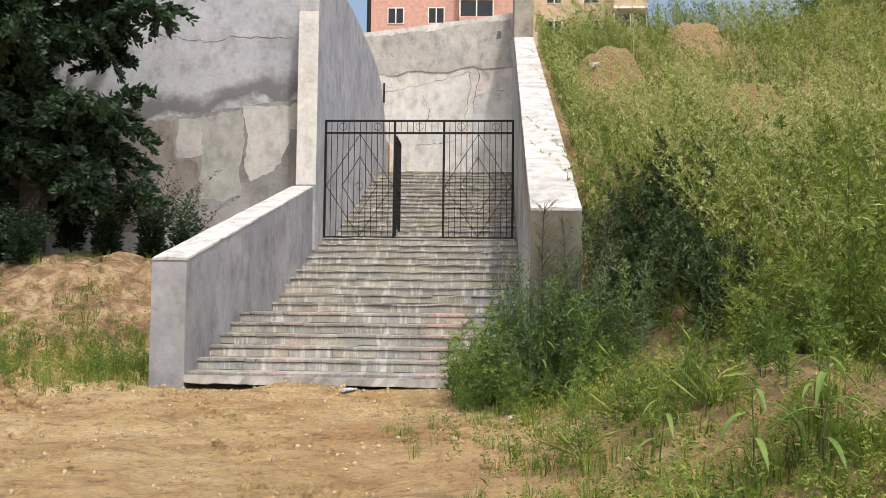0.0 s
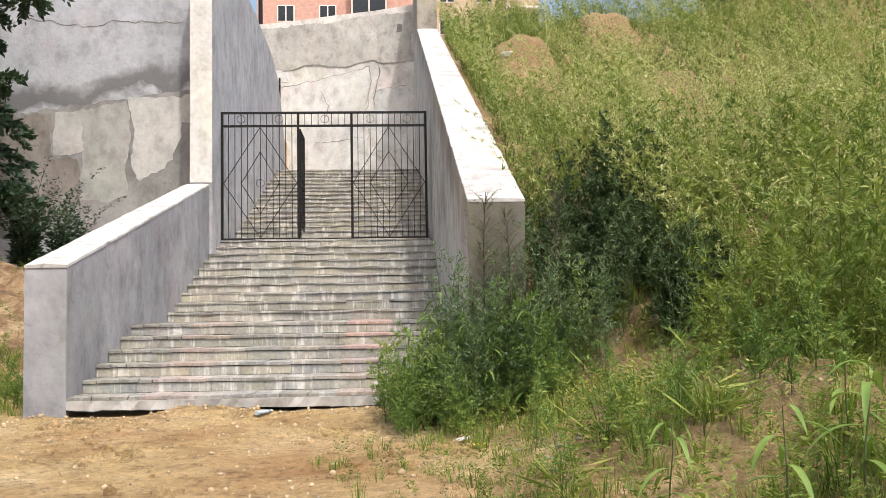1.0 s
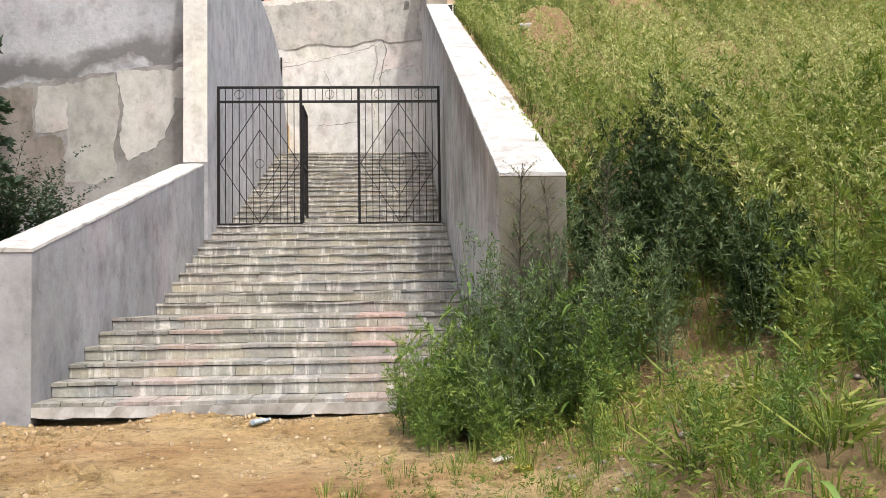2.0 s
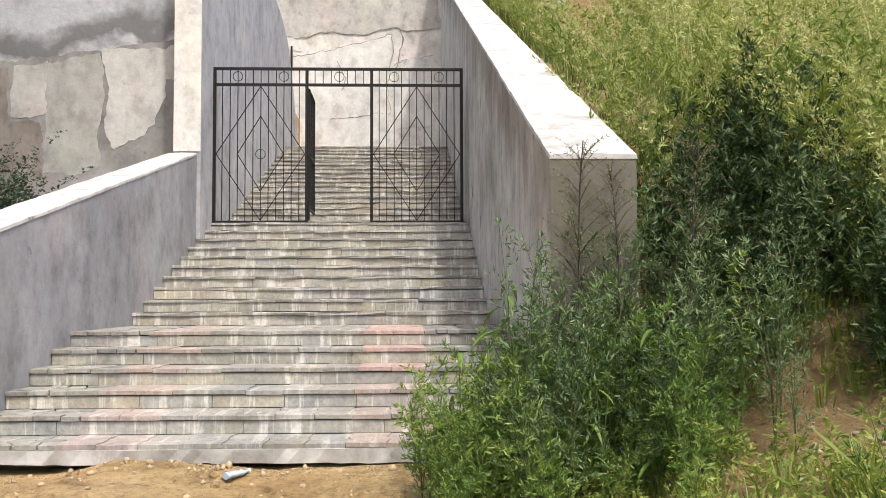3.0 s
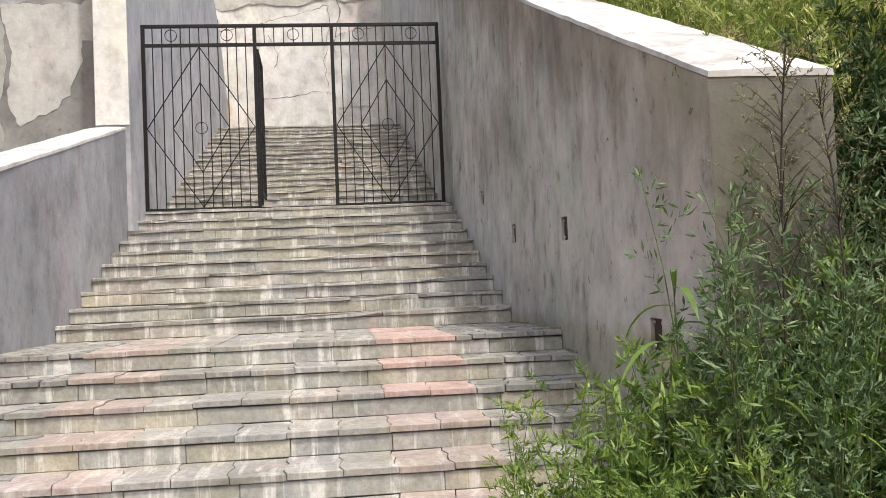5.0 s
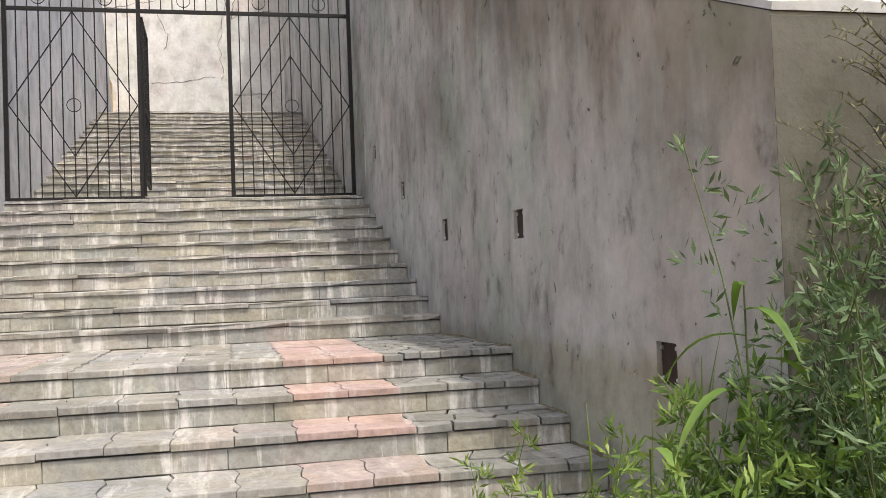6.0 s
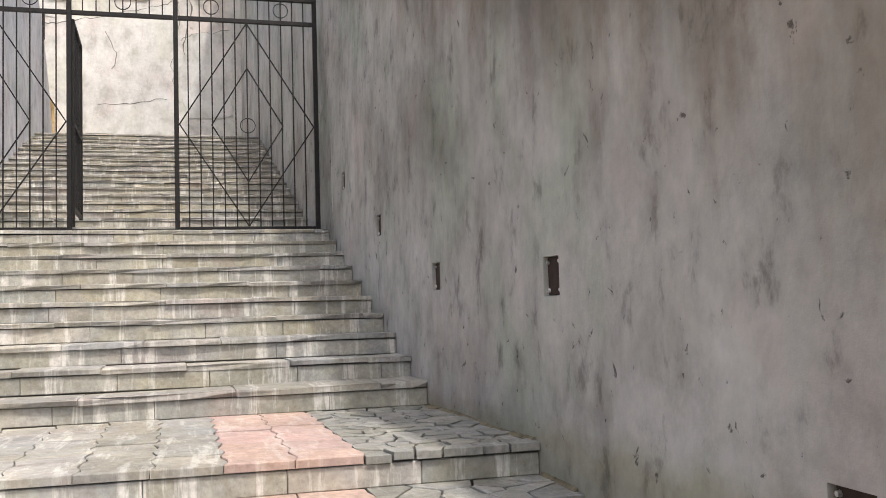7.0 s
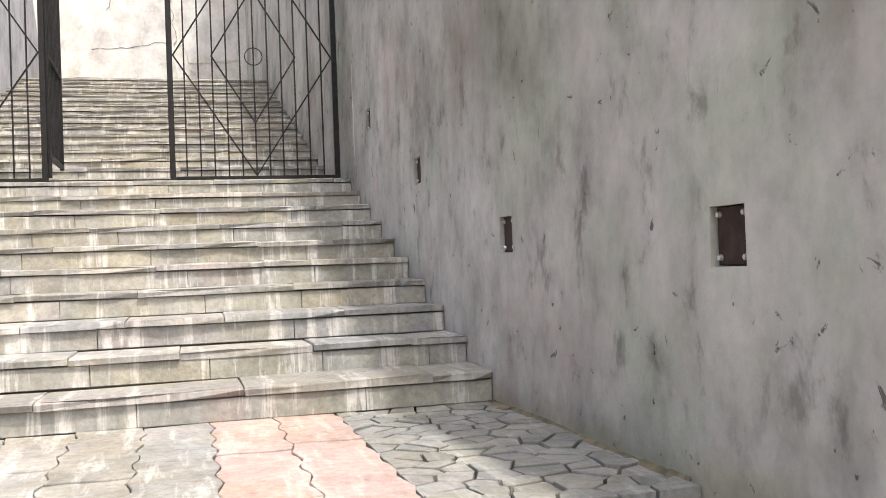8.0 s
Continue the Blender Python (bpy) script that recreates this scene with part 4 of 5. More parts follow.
def unit(v):
    return v / np.maximum(np.linalg.norm(v, axis=1, keepdims=True), 1e-6)


def stalk_leaves(rng, height, n, ln, wd, droop=0.3, lean=0.15, up=0.6, first=0.12, bunch=1.0):
    """One weed: a bent thin stalk and n leaves round it, smaller to the top."""
    la = rng.uniform(0, 2 * math.pi)
    ld = np.array([math.cos(la), math.sin(la), 0])
    bend = lean * height * rng.uniform(0.3, 1.3)
    t = first + (1 - first) * rng.random(n) ** 0.85
    ang = rng.uniform(0, 2 * math.pi, n)
    base = np.stack([np.zeros(n), np.zeros(n), t * height], 1) + ld * (bend * t ** 2)[:, None]
    d = unit(np.stack([np.cos(ang), np.sin(ang), rng.normal(up, 0.35, n)], 1))
    base = base + d * (rng.random(n) * ln * bunch * (1.1 - t))[:, None]
    d = unit(d + np.array([0, 0, -1.0]) * droop * rng.random(n)[:, None])
    s = unit(np.cross(d, rng.normal(0, 1, (n, 3))))
    k = (1.15 - 0.75 * t) * rng.uniform(0.6, 1.25, n)
    v, f = leaf_quads(base, d, s, ln * k, wd * k)
    # stalk
    m = 5
    tt = np.linspace(0, 1, m)
    c = np.stack([np.zeros(m), np.zeros(m), tt * height], 1) + ld * (bend * tt ** 2)[:, None]
    w = 0.005 * height * (1.1 - tt)
    sx = np.array([-ld[1], ld[0], 0])
    sv = np.concatenate([c - sx * w[:, None], c + sx * w[:, None]])
    i = np.arange(m - 1)
    sf = np.stack([i, i + m, i + m + 1, i + 1], 1)
    return (v, f), (sv, sf)


def feather(rng, height, twigs, per, ln, wd, lean=0.25, spread=0.36, first=0.15, wind=None):
    """A feathery weed: rising side twigs, shorter to the top, set with small leaves; the tip nods, with the wind where one is given."""
    la = rng.uniform(0, 2 * math.pi) if wind is None else wind + rng.normal(0, 0.5)
    ld = np.array([math.cos(la), math.sin(la), 0])
    bend = lean * height * rng.uniform(0.3, 1.4)
    t = first + (1 - first) * (np.arange(twigs) + rng.random(twigs)) / twigs
    ang = rng.uniform(0, 2 * math.pi, twigs)
    base = np.stack([0 * t, 0 * t, t * height * (1 - 0.12 * t * lean)], 1) + ld * (bend * t ** 2.2)[:, None]
    tl = spread * height * (1.02 - t) ** 0.8 * rng.uniform(0.5, 1.2, twigs) + 0.04
    td = unit(np.stack([np.cos(ang), np.sin(ang), rng.uniform(0.5, 1.5, twigs)], 1))
    u = rng.random((twigs, per)) ** 0.8
    c = base[:, None] + td[:, None] * (u * tl[:, None])[..., None] + np.array([0, 0, -0.25]) * (u ** 2 * tl[:, None])[..., None] + rng.normal(0, 0.008, (twigs, per, 3))
    d = unit((td[:, None] + rng.normal(0, 0.65, (twigs, per, 3))).reshape(-1, 3))
    c = c.reshape(-1, 3)
    s = unit(np.cross(d, rng.normal(0, 1, d.shape)))
    k = rng.uniform(0.6, 1.3, len(c))
    v, f = leaf_quads(c, d, s, ln * k, wd * k)
    m = 5
    tt = np.linspace(0, 1, m)
    q = np.stack([0 * tt, 0 * tt, tt * height * (1 - 0.12 * tt * lean)], 1) + ld * (bend * tt ** 2.2)[:, None]
    w = 0.004 * height * (1.1 - tt)
    sx = np.array([-ld[1], ld[0], 0])
    sv = np.concatenate([q - sx * w[:, None], q + sx * w[:, None]])
    i = np.arange(m - 1)
    return (v, f), (sv, np.stack([i, i + m, i + m + 1, i + 1], 1))


def scatter(templates, xs, ys, scale, zoff=-0.02, spin=2 * math.pi):
    """Templates (v, f) set at the points by rule; returns one joined v, f."""
    zs = ground_z(xs, ys) + zoff
    vs, fs, o = [], [], 0
    pick = R.integers(0, len(templates), len(xs))
    rot = R.uniform(-spin / 2, spin / 2, len(xs))
    for k, (v, f) in enumerate(templates):
        idx = np.nonzero(pick == k)[0]
        if not len(idx):
            continue
        c, s = np.cos(rot[idx])[:, None], np.sin(rot[idx])[:, None]
        q = scale[idx][:, None]
        px = (v[None, :, 0] * c - v[None, :, 1] * s) * q + xs[idx][:, None]
        py = (v[None, :, 0] * s + v[None, :, 1] * c) * q + ys[idx][:, None]
        pz = v[None, :, 2] * q + zs[idx][:, None]
        vs.append(np.stack([px, py, pz], -1).reshape(-1, 3))
        ff = f[None] + (np.arange(len(idx)) * len(v))[:, None, None] + o
        fs.append(ff.reshape(-1, f.shape[1]))
        o += len(idx) * len(v)
    return np.concatenate(vs), np.concatenate(fs)


def joined(a, b):
    return np.concatenate([a[0], b[0]]), np.concatenate([a[1], b[1] + len(a[0])])


def blades(n, height, width, spread, rng):
    """A tuft of n arching grass blades, two quads each."""
    ang = rng.uniform(0, 2 * math.pi, n)
    h = height * rng.uniform(0.5, 1.1, n)
    out = np.stack([np.cos(ang), np.sin(ang), np.zeros(n)], 1)
    b0 = out * (rng.random(n) * spread * 0.4)[:, None]
    side = np.stack([-out[:, 1], out[:, 0], out[:, 2]], 1)
    lean = rng.uniform(0.15, 0.8, n) * h
    mid = b0 + out * (lean * 0.35)[:, None] + np.array([0, 0, 1.0]) * (h * 0.62)[:, None]
    tip = b0 + out * lean[:, None] + np.array([0, 0, 1.0]) * (h * rng.uniform(0.75, 1.0, n))[:, None]
    w = (width * rng.uniform(0.6, 1.2, n))[:, None]
    v = np.stack([b0 - side * w / 2, b0 + side * w / 2, mid + side * w * 0.42, mid - side * w * 0.42, tip + side * w * 0.05, tip - side * w * 0.05], 1).reshape(-1, 3)
    i = np.arange(n)[:, None] * 6
    f = np.concatenate([i + np.array([[0, 1, 2, 3]]), i + np.array([[3, 2, 4, 5]])])
    return v, f


def clear_of(x, y, spots):
    """True where no bare spot (x, y, radius) lies."""
    ok = np.ones(len(x), bool)
    for a, b, r in spots:
        ok &= (x - a) ** 2 + ((y - b) * 0.8) ** 2 > (r * R.uniform(0.6, 1.15, len(x))) ** 2
    return ok


BARE = [(5.1, 1.2, 0.8), (5.1, 0.2, 0.6), (7.4, -2.6, 0.65), (7.4, -3.5, 0.45), (7.8, 4.7, 0.65), (7.8, 3.8, 0.5), (4.05, -10.4, 0.5), (4.5, -11.2, 0.45), (5.0, -12.6, 0.5), (5.6, -13.2, 0.4)]


def below_scarp(x, y):
    """How far plants are stunted in front of the slips of soil."""
    k = np.ones(len(x))
    for a, b, r, h in SCARPS:
        k = np.where((np.abs(x - a) < r * 1.1) & (y < b + 0.3) & (y > b - 4.0), 0.4, k)
    return k


def patchy(x, y, s):
    """A slow wave of density and height, 0 to 1."""
    return 0.5 + 0.25 * np.sin(1.1 * s * x + 0.6 * s * y + 1.0) + 0.25 * np.sin(0.7 * s * x - 1.3 * s * y + 2.2)


def on_slope(n, power=1.2, margin=0.3):
    x = 3.78 + 13.4 * R.random(n) ** power
    y = R.uniform(-13.0, 9.5, n)
    yb = np.maximum(-10.1 - 0.42 * np.clip(x - 3.6, 0, 9), -13.5)
    keep = (y > yb + margin) & clear_of(x, y, BARE) & ~((x < 4.9) & (y < -8.8))
    return x[keep], y[keep]


# hillside: tall feathery weeds, seed plumes and grass
tall = [joined(*feather(R, R.uniform(0.9, 1.4), 14, 9, 0.074, 0.0145, 0.34, 0.34, 0.15, math.pi * 0.95)) for _ in range(14)]
x, y = on_slope(4000, 1.3, 0.3)
v, f = scatter(tall, x, y, (0.35 + 0.8 * patchy(x, y, 1.3)) * R.uniform(0.5, 1.4, len(x)) * below_scarp(x, y), spin=1.8)
tagged(raw("hillside_weeds", v, f, M_HILL), "tall feathery yellow-green weeds covering the slope", "weeds", kind="stuff")
plume = [joined(*feather(R, R.uniform(1.3, 1.8), 14, 9, 0.042, 0.013, 0.45, 0.14, 0.4, math.pi * 0.95)) for _ in range(10)]
x, y = on_slope(3000, 1.3, 0.3)
keep = R.random(len(x)) < patchy(x, y, 1.6) * np.clip(0.85 - 0.07 * y, 0.3, 1.0)
x, y = x[keep], y[keep]
v, f = scatter(plume, x, y, R.uniform(0.6, 1.2, len(x)) * below_scarp(x, y), spin=1.4)
tagged(raw("seed_plumes", v, f, M_PLUME), "pale yellow seed plumes above the slope's weeds", "weeds", kind="stuff")
x, y = R.uniform(4.9, 9.5, 700), R.uniform(-12.0, -4.5, 700)
keep = clear_of(x, y, BARE) & (R.random(700) < patchy(x, y, 1.9)) & (y > -10.6 - 0.3 * (x - 4.9))
v, f = scatter(plume, x[keep], y[keep], R.uniform(0.7, 1.15, keep.sum()), spin=1.4)
tagged(raw("lower_seed_plumes", v, f, M_PLUME), "pale nodding seed plumes at the foot of the slope", "weeds", kind="stuff")
tuft = [blades(15, 0.5, 0.016, 0.25, R) for _ in range(6)]
x, y = on_slope(5600, 1.2, 0.1)
v, f = scatter(tuft, x, y, R.uniform(0.3, 0.85, len(x)) * below_scarp(x, y))
tagged(raw("hillside_grass", v, f, M_UNDER), "dark green undergrowth of grass on the slope", "grass", kind="stuff")

# grass at the foot of the bank and in the foreground
low = [blades(18, 0.22, 0.009, 0.3, R) for _ in range(4)] + [stalk_leaves(R, R.uniform(0.15, 0.42), 34, R.uniform(0.045, 0.075), R.uniform(0.011, 0.02), 0.4, 0.5, 0.6)[0] for _ in range(9)]
n = 10500
x = R.uniform(1.2, 8.5, n)
y = R.uniform(-18.0, -9.3, n)
edge = 1.7 + 0.4 * np.sin(y * 1.7) + 0.10 * (-(y + 12)) * (y < -12)
dens = np.clip((x - edge) / 1.6, 0.0, 1) * (0.25 + 0.75 * patchy(x, y, 2.3)) * np.clip((8.5 - x) / 1.5, 0, 1) * np.clip((y + 18.0) / 1.8, 0, 1)
keep = (R.random(n) < dens) & ((x < 3.5) | (y < -9.6)) & clear_of(x, y, BARE) & ~((x < 2.95) & (y > -9.45))
x, y = x[keep], y[keep]
v, f = scatter(low, x, y, R.uniform(0.4, 1.1, len(x)) * (0.8 + 0.6 * np.clip((x - 2.6) / 1.2, 0, 1)))
tagged(raw("verge_grass", v, f, M_GRASS), "patchy green grass on sandy soil", "grass", kind="stuff")

# grass on the left
n = 6500
x = R.uniform(-8.0, -1.9, n)
y = R.uniform(-9.6, -4.8, n)
keep = R.random(n) < np.clip((-x - 1.7) / 1.2, 0.1, 1) * np.clip(1.25 - np.abs(y + 7.6) / 1.8, 0.05, 1) * (0.25 + 0.75 * patchy(x, y, 2.4))
v, f = scatter(low, x[keep], y[keep], R.uniform(0.45, 1.15, keep.sum()))
tagged(raw("waste_ground_grass", v, f, M_GRASS), "low green grass on the waste ground", "grass", kind="stuff")


n = 900
x = R.uniform(-6.5, -1.95, n)
y = R.uniform(-7.2, -3.2, n)
keep = R.random(n) < patchy(x, y, 3.1) ** 2
v, f = scatter(low, x[keep], y[keep], R.uniform(0.4, 1.2, keep.sum()))
tagged(raw("heap_weeds", v, f, M_UNDER), "sparse dry weeds on the dug-over soil", "weeds", kind="stuff")


def tube(pts, r0, n=3):
    """A thin tapering stem through the points."""
    m = len(pts)
    a = np.arange(n) * 2 * math.pi / n
    rr = r0 * np.linspace(1, 0.3, m)
    v = pts[:, None, :] + rr[:, None, None] * np.stack([np.cos(a), np.sin(a), 0 * a], 1)[None]
    i = np.arange(m - 1)[:, None] * n
    k = np.arange(n)[None]
    f = np.stack([i + k, i + (k + 1) % n, i + n + (k + 1) % n, i + n + k], -1).reshape(-1, 4)
    return v.reshape(-1, 3), f


def weed_kind(name, height, nl, ln, wd, mat, label, droop=0.5, lean=0.12, up=0.7, branches=3, bunch=1.6, thick=0.006, twigs=0):
    """A branched weed: stems and the foliage on them."""
    root = new(name)
    lv = lf = None
    for b in range(branches):
        h = height * (1.0 if b == 0 else R.uniform(0.55, 0.9))
        if twigs:
            leaf, (sv, sf) = feather(R, h, twigs, nl // twigs, ln, wd, lean * (1 if b == 0 else 2.6), 0.3, 0.08)
        else:
            leaf, (sv, sf) = stalk_leaves(R, h, nl, ln, wd, droop, lean * (1 if b == 0 else 2.6), up, 0.05, bunch)
        lv, lf = leaf if lv is None else joined((lv, lf), leaf)
        tv, tf = tube((sv[:5] + sv[5:]) / 2, thick)
        raw("stem", tv, tf, M_DRY if mat is M_DRY else M_STEM, root)
    raw("foliage", lv, lf, mat, root)
    root["label"], root["category"] = label, "weed"
    return root


def plant_out(root, pts, group):
    root["group"] = group
    first = True
    for px, py, s in pts:
        m = Matrix.Translation((px, py, float(ground_z(px, py)) - 0.01)) @ Matrix.Rotation(R.uniform(0, 6.28), 4, 'Z')
        if first:
            root.matrix_basis = m
            ob = root
            first = False
        else:
            ob = copy_thing(root, m)
        ob.scale = (s, s, s)


def spots(n, x0, x1, y0, y1, s0, s1, ok=None):
    out = []
    while len(out) < n:
        a, b = R.uniform(x0, x1), R.uniform(y0, y1)
        if ok is None or ok(a, b):
            out.append((a, b, R.uniform(s0, s1)))
    return out


# bushy weeds round the end of the wall
off_stairs = lambda a, b: not (a < 3.65 and b > -9.45)
bush_zone = lambda a, b: off_stairs(a, b) and (a - 2.0) > (b + 10.6) * 0.0 and b > -10.9 - 0.2 * (a - 2)
for k in range(3):
    w = weed_kind("leafy_weed", (0.7, 0.9, 1.15)[k], (154, 210, 238)[k], (0.066, 0.06, 0.056)[k], (0.0145, 0.0125, 0.0115)[k], M_WEED, "bushy green weed with pointed leaves at the wall end", 0.5, 0.15, 0.8, 3, twigs=(11, 15, 17)[k])
    plant_out(w, spots(24, 2.15, 4.0, -10.7, -9.48, 0.45, 0.95, bush_zone) + spots(13, 2.35, 3.45, -10.0, -9.46, 0.75, 1.12) + spots(7, 2.0, 2.8, -9.9, -9.0, 0.5, 0.95, lambda a, b: b < -9.0) + spots(7, -4.6, -2.0, -8.9, -7.2, 0.35, 0.7) + spots(13, 3.2, 6.8, -13.2, -11.0, 0.4, 0.85, lambda a, b: not (3.5 < a < 4.9 and b > -12.3)), "weeds at the wall end")
for k in range(2):
    w = weed_kind("mugwort", (1.4, 1.8)[k], (220, 260)[k], 0.05, 0.0105, M_MUGWORT, "tall grey-green mugwort with narrow leaves", 0.4, 0.14, 0.8, 3, twigs=20)
    plant_out(w, spots(20, 2.6, 3.9, -10.4, -9.48, 0.5, 1.1, lambda a, b: off_stairs(a, b) and b > -10.9 + 0.6 * (a - 2.6)) + spots(4, 4.0, 5.2, -10.9, -10.0, 0.6, 0.95), "mugwort at the wall end")
# first two kinds carry the hollow's shade in their leaf colour
for k in range(4):
    w = weed_kind("bank_weed", (1.2, 1.55, 1.3, 1.6)[k], (240, 280, 260, 300)[k], 0.088, 0.018, (M_BANK_SHADE, M_BANK_SHADE, M_HILL, M_HILL)[k], ("tall feathery green weed on the bank, leaves darkened as shade", "tall feathery yellow-green weed on the bank")[k // 2], 0.5, 0.16, 0.9, 3, twigs=20)
    plant_out(w, (spots(5, 3.0, 3.75, -9.9, -9.46, 0.5, 0.8) if k < 2 else []) + spots((42, 42, 46, 46)[k], (3.74, 3.74, 4.8, 4.8)[k], (5.2, 5.2, 8.6, 8.6)[k], (-10.6, -10.6, -12.4, -12.4)[k], (-8.3, -8.3, -8.4, -8.4)[k], 0.5, (0.9, 0.9, 1.2, 1.2)[k], lambda a, b: (b > -9.85 or a > 4.6 + 0.4 * math.sin(3 * b)) and math.hypot(a - 4.1, b + 11.1) > 0.8), "weeds on the bank")


def arching_leaf(base, ang, ln, wd, rise, n=7):
    """One long blade-like leaf that rises and bends over, folded along its midrib."""
    t = np.linspace(0, 1, n)
    out = np.array([math.cos(ang), math.sin(ang), 0])
    side = np.array([-out[1], out[0], 0])
    c = base + out * (ln * (t - 0.12 * t ** 2))[:, None] + np.array([0, 0, 1.0]) * (ln * (rise * t - (rise + 0.45) * t ** 2.2))[:, None]
    w = wd * np.sin(np.pi * np.clip(0.12 + 0.88 * t, 0, 1)) ** 0.7
    a, b = c + side * w[:, None] / 2 + np.array([0, 0, 0.18]) * w[:, None], c - side * w[:, None] / 2 + np.array([0, 0, 0.18]) * w[:, None]
    v = np.concatenate([a, c, b])
    i = np.arange(n - 1)
    f = np.concatenate([np.stack([i, i + n, i + n + 1, i + 1], 1), np.stack([i + n, i + 2 * n, i + 2 * n + 1, i + n + 1], 1)])
    return v, f


def broad_weed(height, leaves, ln, wd, first):
    """An upright jointed stalk with long arching leaves, closest at the top."""
    root = new("tall_broad_leaved_weed")
    t = np.linspace(0, 1, 8)
    main = np.stack([-0.03 * t * height + 0.012 * np.sin(6 * t), 0.01 * np.sin(5 * t), t * height], 1)
    tv, tf = tube(main, 0.009, 6)
    raw("stem", tv, tf, M_STEM, root)
    for k in range(leaves):
        q = first + (1 - first) * (k / (leaves - 1)) ** 0.7
        p = np.array([np.interp(q, t, main[:, c]) for c in range(3)])
        size = (0.75 + 0.4 * math.sin(math.pi * (k + 0.6) / leaves)) * R.uniform(0.85, 1.15)
        v, f = arching_leaf(p, k * 2.4 + R.normal(0, 0.3), ln * size, wd * size, R.uniform(0.15, 0.5))
        raw("leaf", v, f, M_WEED, root)
    root["label"], root["category"] = "tall jointed weed with long arching green leaves", "weed"
    return root


plant_out(broad_weed(1.38, 10, 0.3, 0.034, 0.35), [(2.6, -9.7, 1.0), (2.85, -9.95, 0.72)], "tall broad-leaved weeds")
plant_out(broad_weed(0.95, 9, 0.24, 0.034, 0.2), [(2.28, -9.72, 1.0), (3.0, -10.15, 0.9), (3.4, -10.3, 1.0), (2.15, -9.6, 0.6)], "tall broad-leaved weeds")
plant_out(broad_weed(0.7, 9, 0.34, 0.04, 0.1), [(4.25, -14.2, 1.0), (4.75, -14.1, 1.1), (3.7, -13.9, 0.8), (4.9, -13.6, 0.9)], "broad-leaved weeds on the verge")


def wormwood(height):
    """A tall dry stalk with rising side twigs set with small buds."""
    root = new("dry_wormwood")
    t = np.linspace(0, 1, 9)
    main = np.stack([0.05 * t ** 2 * height + 0.02 * np.sin(5 * t), 0.05 * np.sin(4 * t), t * height], 1)
    tv, tf = tube(main, 0.011, 5)
    raw("stem", tv, tf, M_BARK, root)
    V, F, o = [], [], 0
    B, G, bo = [], [], 0
    for k in range(64):
        s = R.uniform(0.25, 0.97)
        p = np.array([np.interp(s, t, main[:, q]) for q in range(3)])
        a = R.uniform(0, 2 * math.pi)
        ln = (0.6 - 0.42 * s) * R.uniform(0.7, 1.3)
        u = np.linspace(0, 1, 5)
        tw = p + np.stack([np.cos(a) * u * ln * 0.75, np.sin(a) * u * ln * 0.75, ln * (0.95 * u - 0.35 * u ** 2)], 1)
        v, f = tube(tw, 0.0035, 3)
        V.append(v), F.append(f + o)
        o += len(v)
        m = 26
        w_ = R.random(m) * 0.9 + 0.1
        c = np.stack([np.interp(w_, u, tw[:, q]) for q in range(3)], 1)
        d = unit(R.normal(0, 1, (m, 3)) + np.array([0, 0, 0.3]))
        sd = unit(np.cross(d, R.normal(0, 1, (m, 3))))
        v, f = leaf_quads(c, d, sd, R.uniform(0.012, 0.03, m), R.uniform(0.004, 0.007, m))
        B.append(v), G.append(f + bo)
        bo += len(v)
    raw("branchwork", np.concatenate(V), np.concatenate(F), M_BARK, root)["kind"] = "stuff"
    raw("foliage", np.concatenate(B), np.concatenate(G), M_DRY, root)
    root["label"], root["category"] = "tall dry brownish wormwood before the wall end", "weed"
    return root


plant_out(wormwood(2.1), [(3.0, -9.75, 1.08), (3.35, -9.7, 0.85), (2.9, -9.6, 0.6), (3.75, -10.0, 0.9)], "dry wormwood")
for gx_, gy_, gh in ((2.4, -8.96, 1.15), (2.6, -8.98, 1.25), (2.78, -9.02, 1.25)):
    root = new("tall_grass")
    v, f = blades(6, gh, 0.022, 0.12, R)
    v = v * np.array([0.45, 0.45, 1.0])
    raw("foliage", v, f, M_GRASS, root)
    root.location = (gx_, gy_, float(ground_z(gx_, gy_)))
    tagged(root, "tall thin grass blades beside the lowest step", "grass", "tall grass blades")
tallgrass = weed_kind("broad_grass", 0.7, 9, 0.5, 0.025, M_GRASS, "long arching grass leaves at the foot of the wall", 0.9, 0.3, 1.3, 3, 0.2, 0.004)
plant_out(tallgrass, [(2.4, -9.7, 0.5), (2.5, -9.75, 0.6), (3.6, -12.6, 1.0), (4.2, -13.0, 1.0), (3.2, -13.4, 0.8)], "broad grass")


# ---------------------------------------------------------------- tree and shrub on the left
def limb(bm, pts, radii, n=8):
    rings = []
    for i, (p, r) in enumerate(zip(pts, radii)):
        d = (pts[min(i + 1, len(pts) - 1)] - pts[max(i - 1, 0)]).normalized()
        u = d.orthogonal().normalized()
        w = d.cross(u)
        rings.append([bm.verts.new(p + (u * math.cos(2 * math.pi * k / n) + w * math.sin(2 * math.pi * k / n)) * r) for k in range(n)])
    for a, b in zip(rings, rings[1:]):
        for k in range(n):
            bm.faces.new((a[k], a[(k + 1) % n], b[(k + 1) % n], b[k]))


